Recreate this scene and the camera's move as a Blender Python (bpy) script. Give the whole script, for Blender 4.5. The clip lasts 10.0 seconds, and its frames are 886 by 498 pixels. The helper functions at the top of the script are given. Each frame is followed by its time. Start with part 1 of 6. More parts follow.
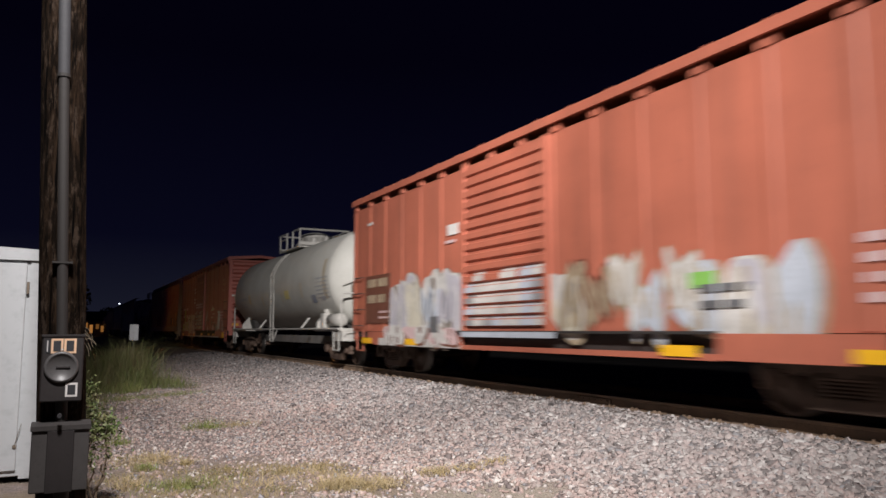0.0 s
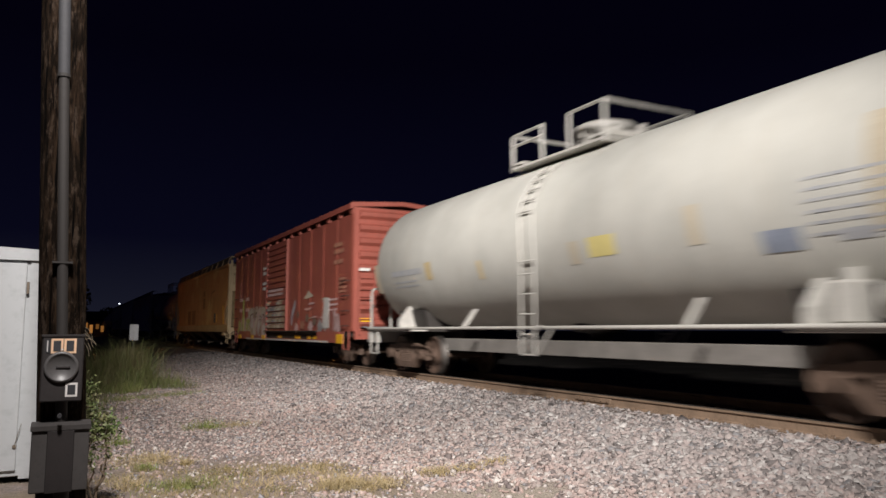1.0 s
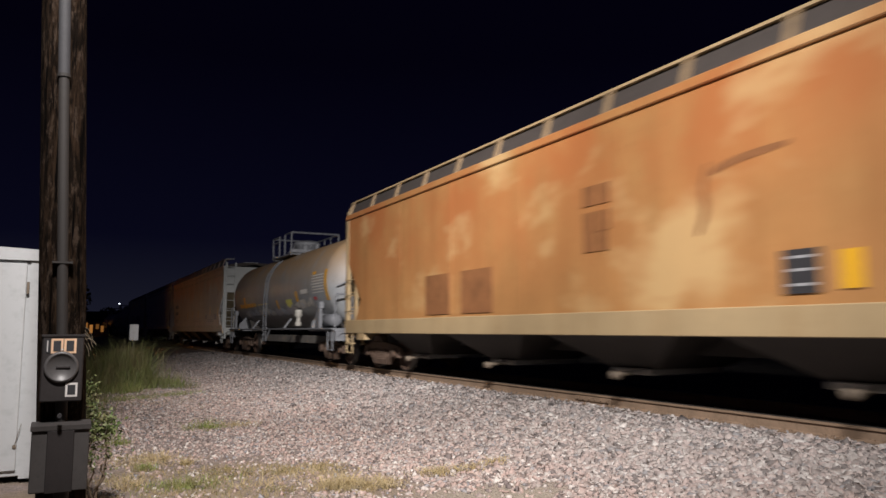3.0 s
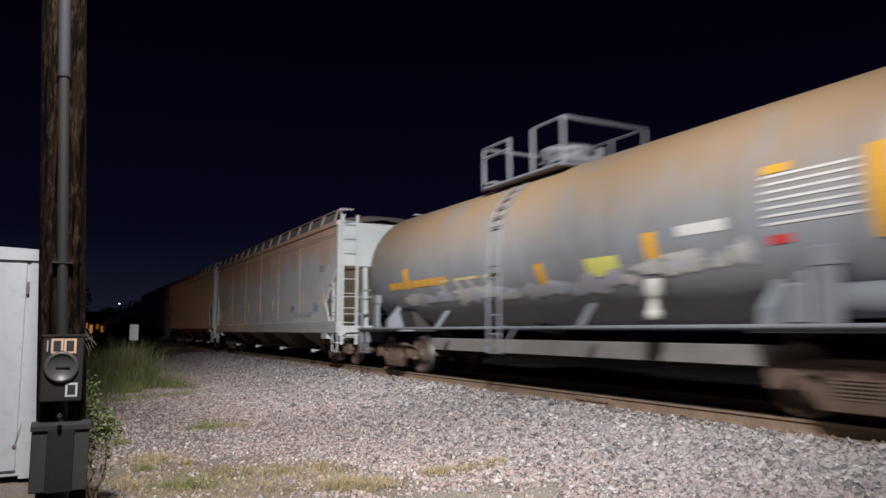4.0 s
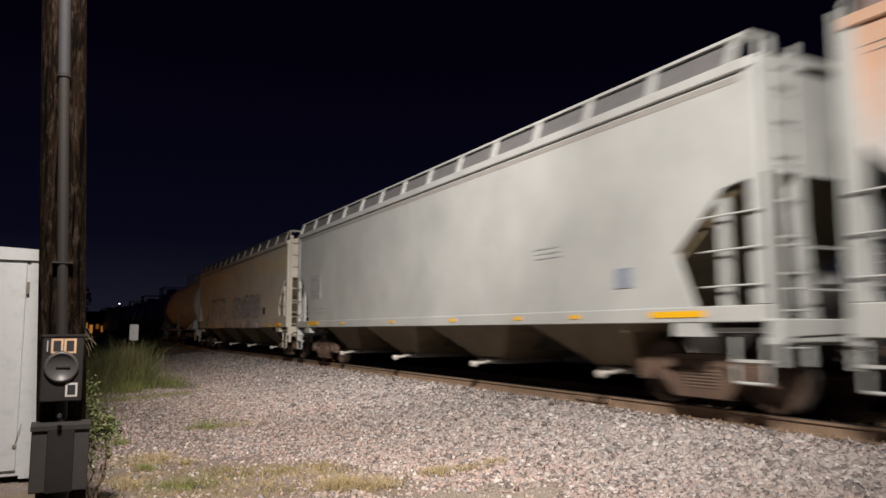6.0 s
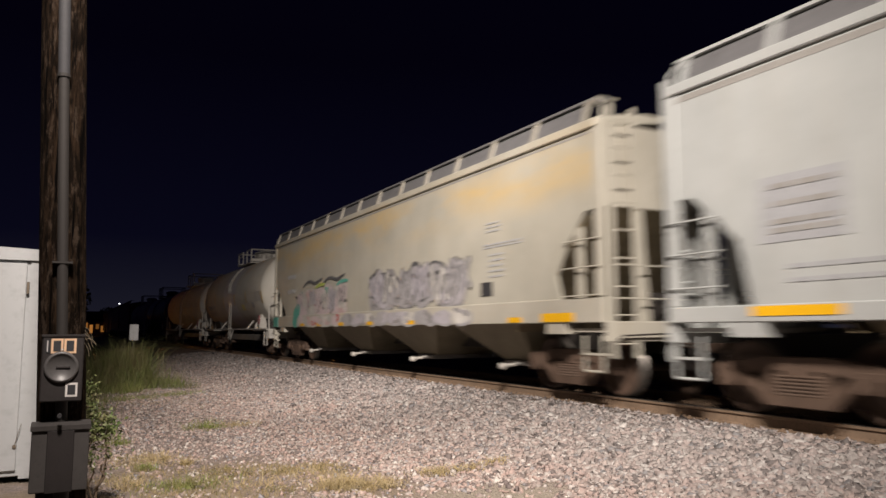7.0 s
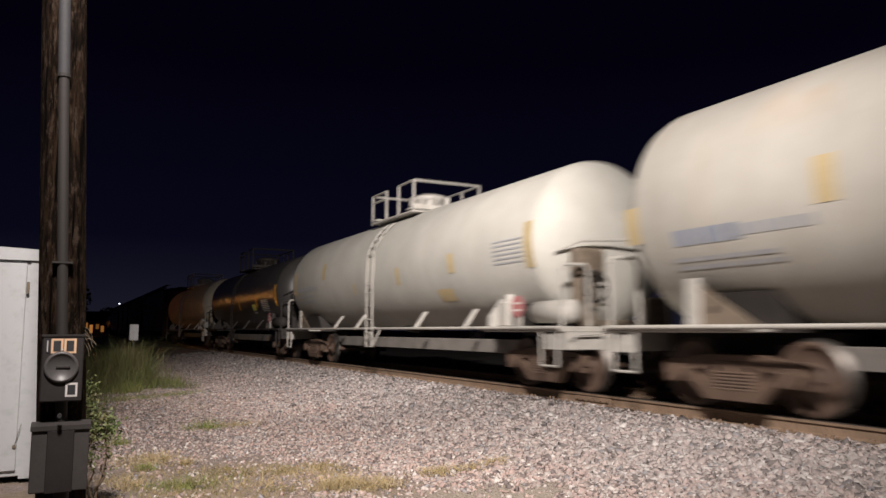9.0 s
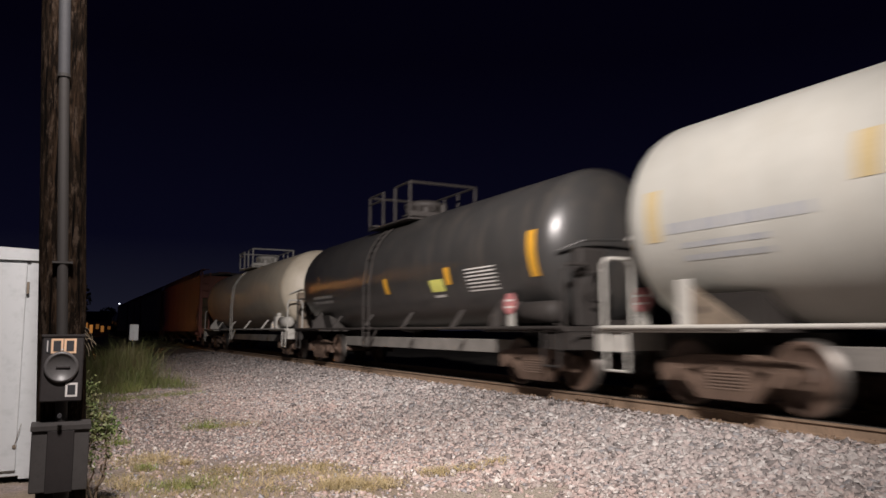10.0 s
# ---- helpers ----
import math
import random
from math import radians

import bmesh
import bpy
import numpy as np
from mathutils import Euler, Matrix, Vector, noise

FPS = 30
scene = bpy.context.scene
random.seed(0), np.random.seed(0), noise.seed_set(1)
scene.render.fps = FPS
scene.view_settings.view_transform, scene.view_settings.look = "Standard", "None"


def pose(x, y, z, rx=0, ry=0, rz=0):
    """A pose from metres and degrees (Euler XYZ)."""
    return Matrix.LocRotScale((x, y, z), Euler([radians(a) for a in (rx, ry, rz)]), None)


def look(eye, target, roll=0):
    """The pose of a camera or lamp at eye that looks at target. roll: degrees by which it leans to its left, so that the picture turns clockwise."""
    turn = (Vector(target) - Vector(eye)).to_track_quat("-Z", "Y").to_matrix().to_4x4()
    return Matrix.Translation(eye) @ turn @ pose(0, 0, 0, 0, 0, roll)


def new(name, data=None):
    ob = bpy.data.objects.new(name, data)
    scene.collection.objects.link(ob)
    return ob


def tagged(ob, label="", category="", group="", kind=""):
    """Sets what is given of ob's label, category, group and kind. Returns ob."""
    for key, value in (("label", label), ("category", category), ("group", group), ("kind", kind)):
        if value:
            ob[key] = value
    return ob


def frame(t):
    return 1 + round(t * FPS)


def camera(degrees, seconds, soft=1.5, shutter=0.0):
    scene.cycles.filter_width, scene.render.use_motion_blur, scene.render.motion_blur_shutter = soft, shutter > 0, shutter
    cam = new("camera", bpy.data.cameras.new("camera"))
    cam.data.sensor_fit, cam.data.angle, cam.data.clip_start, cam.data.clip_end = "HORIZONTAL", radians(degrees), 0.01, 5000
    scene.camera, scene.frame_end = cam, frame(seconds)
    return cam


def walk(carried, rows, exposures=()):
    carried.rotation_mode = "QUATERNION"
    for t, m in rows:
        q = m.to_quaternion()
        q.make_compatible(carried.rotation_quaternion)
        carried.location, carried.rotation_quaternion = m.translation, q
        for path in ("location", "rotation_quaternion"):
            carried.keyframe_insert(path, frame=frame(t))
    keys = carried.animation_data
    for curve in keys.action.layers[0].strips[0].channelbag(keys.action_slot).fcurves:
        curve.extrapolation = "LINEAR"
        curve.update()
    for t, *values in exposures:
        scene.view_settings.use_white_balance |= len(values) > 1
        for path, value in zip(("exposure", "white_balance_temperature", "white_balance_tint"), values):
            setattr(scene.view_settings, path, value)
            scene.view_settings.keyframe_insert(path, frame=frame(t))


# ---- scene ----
# ================= camera =================
EYE = (-8.528, 0.0, 1.029)
YAW, PITCH = radians(27.343), radians(6.346)
AIM = (EYE[0] + 10 * math.sin(YAW) * math.cos(PITCH), 10 * math.cos(YAW) * math.cos(PITCH), EYE[2] + 10 * math.sin(PITCH))
cam = camera(62.46, 10.0, soft=1.5, shutter=0.45)
# the recorder's white balance drifts as the cars pass
walk(cam, [(0.0, look(EYE, AIM)), (10.0, look(EYE, AIM))],
     exposures=[(0.0, 0, 6050, 10), (0.8, 0, 6150, 9), (1.6, 0, 6300, 10), (2.5, 0, 6400, 11), (3.9, 0, 5750, 8), (4.3, 0, 6150, 10),
                (5.0, 0, 6850, 10), (5.6, 0, 6500, 10), (6.8, 0, 6800, 12), (7.5, 0, 6550, 12), (8.5, 0, 6350, 13), (9.0, 0, 6500, 13), (10.0, 0, 6350, 13)])
SPEED = 17.148          # metres a second, towards -y
SECONDS = 10.0

# ================= light =================
world = bpy.data.worlds.new("night_sky")
scene.world = world
world.use_nodes = True
wn, wl = world.node_tree.nodes, world.node_tree.links
w_tc = wn.new("ShaderNodeTexCoord")
w_sep = wn.new("ShaderNodeSeparateXYZ")
w_ramp = wn.new("ShaderNodeValToRGB")
w_ramp.color_ramp.elements[0].position = 0.0
w_ramp.color_ramp.elements[0].color = (0.0105, 0.011, 0.019, 1)
w_ramp.color_ramp.elements[1].position = 0.35
w_ramp.color_ramp.elements[1].color = (0.0009, 0.0006, 0.0034, 1)
w_mid = w_ramp.color_ramp.elements.new(0.12)
w_mid.color = (0.0024, 0.0024, 0.0085, 1)
wl.new(w_tc.outputs["Generated"], w_sep.inputs[0])
wl.new(w_sep.outputs["Z"], w_ramp.inputs[0])
wl.new(w_ramp.outputs[0], wn["Background"].inputs["Color"])
wn["Background"].inputs["Strength"].default_value = 1.0


def flood(name, at, aim, power, color, radius, size, blend):
    data = bpy.data.lights.new(name, "SPOT")
    data.energy, data.color, data.shadow_soft_size = power, color, radius
    data.spot_size, data.spot_blend = radians(size), blend
    ob = new(name, data)
    ob.matrix_world = look(at, aim)
    return ob


# a street lamp at the road crossing: spill below it, a wide pool of light and a longer throw up the track
LAMP_AT, LAMP_COLOR = (-8.95, -0.5, 8.9), (1.0, 0.91, 0.84)
flood("street_lamp_spill", LAMP_AT, (-7.5, 2.5, 0.0), 1100, LAMP_COLOR, 0.42, 140, 0.8)
flood("street_lamp_pool", LAMP_AT, (-2.6, 11.5, 0.0), 13100, LAMP_COLOR, 0.42, 70, 1.0)
flood("street_lamp_throw", LAMP_AT, (-1.4, 19.0, 2.0), 18600, LAMP_COLOR, 0.42, 38, 1.0)

# ================= materials =================


class Nodes:
    """A small builder for one node material."""

    def __init__(self, name, rough=0.6, metal=0.0):
        self.m = bpy.data.materials.new(name)
        self.m.use_nodes = True
        self.n, self.l = self.m.node_tree.nodes, self.m.node_tree.links
        self.b = self.n["Principled BSDF"]
        self.b.inputs["Roughness"].default_value = rough
        self.b.inputs["Metallic"].default_value = metal
        self.tc = self.n.new("ShaderNodeTexCoord")

    def coords(self, scale):
        mp = self.n.new("ShaderNodeMapping")
        mp.inputs["Scale"].default_value = scale
        self.l.new(self.tc.outputs["Object"], mp.inputs[0])
        return mp.outputs[0]

    def noise(self, scale, stretch=(1, 1, 1), detail=5, rough=0.6):
        nz = self.n.new("ShaderNodeTexNoise")
        nz.inputs["Scale"].default_value, nz.inputs["Detail"].default_value, nz.inputs["Roughness"].default_value = scale, detail, rough
        self.l.new(self.coords(stretch), nz.inputs["Vector"])
        return nz.outputs["Fac"]

    def ramp(self, fac, lo, hi, a=0.0, b=1.0):
        r = self.n.new("ShaderNodeMapRange")
        for i, v in ((1, lo), (2, hi), (3, a), (4, b)):
            r.inputs[i].default_value = v
        self.l.new(fac, r.inputs[0])
        return r.outputs[0]

    def axis(self, i):
        s = self.n.new("ShaderNodeSeparateXYZ")
        self.l.new(self.tc.outputs["Object"], s.inputs[0])
        return s.outputs[i]

    def calc(self, op, a, b):
        c = self.n.new("ShaderNodeMath")
        c.operation, c.use_clamp = op, True
        for i, v in ((0, a), (1, b)):
            if isinstance(v, (int, float)):
                c.inputs[i].default_value = v
            else:
                self.l.new(v, c.inputs[i])
        return c.outputs[0]

    def mix(self, fac, a, b):
        x = self.n.new("ShaderNodeMix")
        x.data_type = "RGBA"
        for sock, v in ((x.inputs[0], fac), (x.inputs[6], a), (x.inputs[7], b)):
            if isinstance(v, tuple):
                sock.default_value = (*v, 1)
            elif isinstance(v, (int, float)):
                sock.default_value = v
            else:
                self.l.new(v, sock)
        return x.outputs[2]

    def random(self, island=False):
        return self.n.new("ShaderNodeNewGeometry").outputs["Random Per Island"] if island else self.n.new("ShaderNodeObjectInfo").outputs["Random"]

    def bump(self, fac, strength=0.3, dist=0.01):
        b = self.n.new("ShaderNodeBump")
        b.inputs["Strength"].default_value, b.inputs["Distance"].default_value = strength, dist
        self.l.new(fac, b.inputs["Height"])
        self.l.new(b.outputs[0], self.b.inputs["Normal"])

    def done(self, color):
        if isinstance(color, tuple):
            self.b.inputs["Base Color"].default_value = (*color, 1)
        else:
            self.l.new(color, self.b.inputs["Base Color"])
        return self.m


def shade(c, k):
    return tuple(min(1, v * k) for v in c)


def paint(name, color, dirt=(0.12, 0.09, 0.07), amount=0.35, rough=0.5, rust=None, rust_z=None, rust_cut=0.5, stain=None, rust_stretch=(1, 1, 0.8)):
    """Weathered car paint: blotches, vertical dirt streaks and, where given, patches of rust between two heights."""
    k = Nodes(name, rough)
    c = k.mix(k.ramp(k.noise(0.9), 0.35, 0.7), color, shade(color, 0.82))
    c = k.mix(k.calc("MULTIPLY", k.ramp(k.noise(2.2, (1, 1.6, 0.16)), 0.48, 0.75), amount), c, dirt)
    c = k.mix(k.calc("MULTIPLY", k.ramp(k.noise(14, (1, 1, 0.5)), 0.58, 0.72), amount * 0.7), c, shade(dirt, 0.7))
    if rust:
        up = k.ramp(k.axis(2), rust_z[0], rust_z[1])
        if len(rust_z) > 2:
            up = k.calc("MULTIPLY", up, k.ramp(k.axis(2), rust_z[2], rust_z[1], 0, 1))
        m = k.calc("MULTIPLY", k.ramp(k.noise(0.75, rust_stretch, 6), rust_cut - 0.12, rust_cut + 0.12), up)
        c = k.mix(k.calc("MULTIPLY", m, 0.85), c, rust)
    if stain:
        m = k.ramp(k.noise(0.33, (1, 1, 1.5), 4), 0.55, 0.66)
        c = k.mix(k.calc("MULTIPLY", m, 0.7), c, stain)
    k.bump(k.noise(30), 0.15, 0.004)
    return k.done(c)


def simple(name, color, rough=0.6, metal=0.0, vary=0.75, scale=6, bump=0.2):
    k = Nodes(name, rough, metal)
    c = k.mix(k.ramp(k.noise(scale), 0.3, 0.7), color, shade(color, vary))
    c = k.mix(k.ramp(k.noise(scale * 9), 0.5, 0.75, 0, 0.5), c, shade(color, vary * 0.7))
    if bump:
        k.bump(k.noise(scale * 8), bump, 0.004)
    return k.done(c)


M_ORANGE_RED = paint("orange_red_paint", (0.45, 0.14, 0.085), (0.16, 0.07, 0.05), 0.4, 0.5)
M_RED = paint("oxide_red_paint", (0.345, 0.092, 0.064), (0.13, 0.055, 0.04), 0.45, 0.5)
M_MAROON = simple("brown_patch_paint", (0.17, 0.065, 0.04))
M_CREAM_TANK = paint("cream_white_tank_paint", (0.505, 0.50, 0.455), (0.38, 0.33, 0.25), 0.16, 0.66)
M_WHITE_TANK = paint("white_tank_paint", (0.51, 0.495, 0.445), (0.4, 0.3, 0.18), 0.2, 0.66, (0.55, 0.3, 0.12), (3.2, 4.2), 0.62)
M_GREY_TANK = paint("grey_rusty_tank_paint", (0.27, 0.285, 0.30), (0.14, 0.11, 0.07), 0.4, 0.5, (0.34, 0.215, 0.10), (2.3, 3.5), 0.36)
M_BLACK_TANK = paint("black_tank_paint", (0.044, 0.043, 0.042), (0.12, 0.1, 0.08), 0.3, 0.32)
M_BEIGE_TANK = paint("beige_tank_paint", (0.50, 0.45, 0.36), (0.3, 0.22, 0.13), 0.3, 0.5)
M_TAN = paint("tan_hopper_paint", (0.46, 0.235, 0.085), (0.25, 0.12, 0.04), 0.5, 0.55, (0.40, 0.14, 0.045), (1.2, 3.6), 0.47, (0.60, 0.42, 0.2))
M_TAN_END = paint("pale_tan_paint", (0.44, 0.33, 0.185), (0.25, 0.15, 0.06), 0.35, 0.55)
def flaking_paint(name, color, worn, z_from, z_to):
    """Pale paint whose upper side has flaked to the older coat: nearly whole at the top, ragged patches and runs below."""
    k = Nodes(name, 0.55)
    c = k.mix(k.ramp(k.noise(0.9), 0.35, 0.7), color, shade(color, 0.86))
    c = k.mix(k.calc("MULTIPLY", k.ramp(k.noise(2.2, (1, 1.6, 0.16)), 0.48, 0.75), 0.28), c, (0.40, 0.35, 0.30))
    ragged = k.calc("ADD", k.calc("MULTIPLY", k.noise(0.8, (1, 1, 0.55), 9, 0.7), 0.62), k.calc("MULTIPLY", k.noise(3.2, (1, 1, 0.35), 8, 0.75), 0.38))
    wear = k.ramp(k.calc("ADD", ragged, k.ramp(k.axis(2), z_from, z_to, -0.19, 0.20)), 0.46, 0.60)
    old = k.mix(k.ramp(k.noise(1.7, (1, 1, 0.4), 6), 0.4, 0.65), worn, shade(worn, 1.25))
    c = k.mix(k.calc("MULTIPLY", wear, 0.78), c, old)
    c = k.mix(k.ramp(k.noise(9, (1, 1, 0.6), 8, 0.75), 0.60, 0.70, 0, 0.55), c, color)
    k.bump(k.noise(30), 0.15, 0.004)
    return k.done(c)


M_PINK = flaking_paint("white_paint_with_orange_wear", (0.55, 0.545, 0.54), (0.52, 0.29, 0.17), 1.9, 4.3)
M_GREY_HOP = paint("light_grey_hopper_paint", (0.455, 0.477, 0.470), (0.36, 0.33, 0.28), 0.14, 0.5)
M_CREAM_HOP = paint("cream_hopper_paint", (0.465, 0.45, 0.385), (0.4, 0.33, 0.22), 0.16, 0.5, (0.60, 0.42, 0.16), (2.9, 3.7, 4.3), 0.50, None, (1, 0.45, 1.3))
M_CREAM_END = paint("plain_cream_paint", (0.48, 0.46, 0.395), (0.4, 0.33, 0.22), 0.2, 0.5)
# cream chute paint dulled to stand in for the shade below the body
M_SHADED_CREAM_CHUTE = simple("shaded_cream_chute", (0.29, 0.255, 0.18), 0.7, 0, 0.7, 2)
M_BROWN_HOP = paint("brown_hopper_paint", (0.20, 0.055, 0.03), (0.1, 0.05, 0.03), 0.4, 0.55)
M_OCHRE_HOP = paint("ochre_hopper_paint", (0.34, 0.15, 0.05), (0.12, 0.07, 0.03), 0.4, 0.55)
M_WHITE_METAL = simple("white_painted_steel", (0.50, 0.485, 0.445), 0.55)
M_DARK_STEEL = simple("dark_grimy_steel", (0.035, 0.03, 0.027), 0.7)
M_FRAME_GREY = simple("dull_grey_frame_paint", (0.24, 0.225, 0.205), 0.7, 0, 0.65, 2)
M_SILL_GREY = simple("grey_sill_paint", (0.34, 0.33, 0.31), 0.6)
M_TRIM_GREY = simple("blue_grey_trim_paint", (0.20, 0.21, 0.23), 0.6)
M_TRUCK = simple("brown_cast_steel", (0.135, 0.088, 0.063), 0.75, 0.0, 0.6, 5, 0.4)
M_WHEEL = simple("rusty_wheel_steel", (0.14, 0.092, 0.068), 0.6, 0.1, 0.6, 5)
M_TREAD = simple("polished_steel", (0.2, 0.185, 0.17), 0.5, 1.0, 0.85, 8, 0)
M_DULL_WALK = simple("dull_pinkish_walk_paint", (0.33, 0.25, 0.22), 0.65)
M_DULL_TAN = simple("dull_tan_bracket_paint", (0.30, 0.21, 0.12), 0.65)
M_DULL_CREAM = simple("dull_cream_bracket_paint", (0.36, 0.34, 0.29), 0.65)
M_GRATE = simple("grey_grating", (0.16, 0.16, 0.165), 0.6)
M_ROOF_AND_GAP_SHADE = simple("roof_steel_and_gap_shade", (0.06, 0.05, 0.045), 0.75)
M_YELLOW = simple("yellow_reflector", (0.85, 0.47, 0.015), 0.4, 0, 0.9, 8, 0)
M_FAINT_MARK = simple("faint_cream_mark", (0.50, 0.44, 0.33), 0.6, 0, 0.9, 4)
M_ORANGE_BAND = simple("faded_orange_patch", (0.56, 0.45, 0.25), 0.5, 0, 0.85, 4)
M_DULL_BROWN = simple("dull_brown_steel", (0.22, 0.175, 0.13), 0.7, 0, 0.5, 4)
M_FADED_MARK = simple("faded_ochre_mark", (0.66, 0.50, 0.28), 0.5, 0, 0.85, 4)
# tan of chutes and slope sheets, darkened in colour for underbody shade
M_SHADED_CHUTE = simple("shaded_tan_chute", (0.23, 0.185, 0.115), 0.7, 0, 0.6, 2)
M_ORANGE_BRIGHT = simple("bright_orange_patch", (0.80, 0.42, 0.04), 0.45, 0, 0.85, 4)
M_FADED_YELLOW = simple("faded_yellow_placard", (0.66, 0.57, 0.23), 0.5, 0, 0.9, 4)
M_LIME = simple("lime_placard", (0.74, 0.73, 0.18), 0.5, 0, 0.9, 4)
M_GREY_TEXT = simple("faded_grey_lettering", (0.40, 0.41, 0.43), 0.6, 0, 0.8, 9, 0)
M_BLUE_GREY = simple("blue_grey_placard", (0.2860, 0.3250, 0.4030), 0.6, 0, 0.7, 5, 0)
M_WHITE_TEXT = simple("white_lettering", (0.72, 0.70, 0.66), 0.6, 0, 0.8, 9, 0)
M_BLACK_TEXT = simple("black_lettering", (0.04, 0.04, 0.045), 0.6, 0, 0.8, 9, 0)
M_RED_SIGN = simple("red_sign", (0.62, 0.06, 0.07), 0.4, 0, 0.85, 9, 0)
M_G_WHITE = simple("white_spray", (0.66, 0.64, 0.60), 0.6, 0, 0.6, 2.2, 0)
M_G_BLUE = simple("pale_blue_spray", (0.50, 0.54, 0.60), 0.6, 0, 0.75, 2.2, 0)
M_G_TAN = simple("khaki_spray", (0.45, 0.36, 0.24), 0.6, 0, 0.6, 2.2, 0)
M_G_GREEN = simple("green_spray", (0.24, 0.50, 0.10), 0.6, 0, 0.8, 2.2, 0)
M_G_LIME = simple("lime_spray", (0.42, 0.50, 0.12), 0.6, 0, 0.8, 2.2, 0)
M_G_TEAL = simple("teal_spray", (0.12, 0.42, 0.34), 0.6, 0, 0.8, 2.2, 0)
M_G_PINK = simple("pink_spray", (0.62, 0.45, 0.44), 0.6, 0, 0.8, 2.2, 0)
M_G_RED = simple("red_spray", (0.55, 0.14, 0.14), 0.6, 0, 0.8, 2.2, 0)
M_G_RUST = simple("rusty_tan_spray", (0.42, 0.20, 0.13), 0.6, 0, 0.7, 2.2, 0)
M_G_ROSE = simple("rose_spray", (0.42, 0.15, 0.12), 0.6, 0, 0.7, 2.2, 0)
M_RUST_PATCH = simple("rust_brown_patch", (0.30, 0.13, 0.05), 0.65, 0, 0.6, 3, 0)
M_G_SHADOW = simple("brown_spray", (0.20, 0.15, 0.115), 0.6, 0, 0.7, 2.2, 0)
M_G_LILAC = simple("lilac_grey_spray", (0.47, 0.45, 0.49), 0.6, 0, 0.8, 2.2, 0)
M_G_CREAM = simple("cream_spray", (0.60, 0.56, 0.45), 0.6, 0, 0.8, 2.2, 0)
M_G_PALE_PINK = simple("pale_pink_spray", (0.62, 0.52, 0.53), 0.6, 0, 0.85, 2.2, 0)
M_G_MID = simple("pale_grey_spray", (0.40, 0.39, 0.40), 0.6, 0, 0.75, 2.2, 0)
M_G_GREY = simple("grey_spray", (0.33, 0.32, 0.32), 0.6, 0, 0.6, 2.2, 0)
M_G_DARK = simple("dark_grey_spray", (0.14, 0.14, 0.145), 0.6, 0, 0.6, 2.2, 0)

# ================= mesh helpers =================


def part(name, bm, material, parent, label=""):
    me = bpy.data.meshes.new(name)
    bmesh.ops.recalc_face_normals(bm, faces=bm.faces)
    bm.to_mesh(me)
    bm.free()
    for m in material if isinstance(material, (list, tuple)) else (material,):
        me.materials.append(m)
    ob = new(name, me)
    ob.parent = parent
    if label:
        ob["label"] = label
    return ob


def share(name, me, parent, m=None):
    ob = new(name, me)
    ob.parent = parent
    if m is not None:
        ob.matrix_basis = m
    return ob


def empty(name, at, label, category, group="", kind=""):
    ob = new(name)
    ob.location = at
    ob.empty_display_size = 0.2
    return tagged(ob, label, category, group, kind)


def B():
    return bmesh.new()


def box(bm, x0, x1, y0, y1, z0, z1, mi=0, bevel=0.0):
    vs = [bm.verts.new((x, y, z)) for x in (x0, x1) for y in (y0, y1) for z in (z0, z1)]
    fs = [bm.faces.new([vs[i] for i in q]) for q in ((0, 1, 3, 2), (4, 6, 7, 5), (0, 4, 5, 1), (2, 3, 7, 6), (0, 2, 6, 4), (1, 5, 7, 3))]
    for f in fs:
        f.material_index = mi
    if bevel:
        es = list({e for f in fs for e in f.edges})
        bmesh.ops.bevel(bm, geom=es, offset=bevel, segments=1, affect="EDGES")
    return bm


def prism(bm, poly, axis, a, b, mi=0):
    """A polygon in two axes, drawn out along the third (0, 1 or 2) from a to b."""
    def at(p, h):
        q = list(p)
        q.insert(axis, h)
        return q
    lo, hi = [bm.verts.new(at(p, a)) for p in poly], [bm.verts.new(at(p, b)) for p in poly]
    fs = [bm.faces.new(lo), bm.faces.new(hi)]
    n = len(poly)
    fs += [bm.faces.new((lo[i], lo[(i + 1) % n], hi[(i + 1) % n], hi[i])) for i in range(n)]
    for f in fs:
        f.material_index = mi
    return bm


def rod(bm, p, q, r, seg=8, r2=None, smooth=True, mi=0):
    p, q = Vector(p), Vector(q)
    d = q - p
    if d.length < 1e-5:
        return bm
    rot = d.to_track_quat("Z", "Y").to_matrix()
    r2 = r if r2 is None else r2
    rings = []
    for c, rr in ((p, r), (q, r2)):
        rings.append([bm.verts.new(c + rot @ Vector((rr * math.cos(2 * math.pi * i / seg), rr * math.sin(2 * math.pi * i / seg), 0))) for i in range(seg)])
    for i in range(seg):
        f = bm.faces.new((rings[0][i], rings[0][(i + 1) % seg], rings[1][(i + 1) % seg], rings[1][i]))
        f.smooth, f.material_index = smooth, mi
    for ring in rings:
        cap = bm.faces.new(ring)
        cap.material_index = mi
        for e in cap.edges:
            e.smooth = False
    return bm


def pipe(bm, pts, r, seg=6):
    for a, b in zip(pts, pts[1:]):
        rod(bm, a, b, r, seg)
    return bm


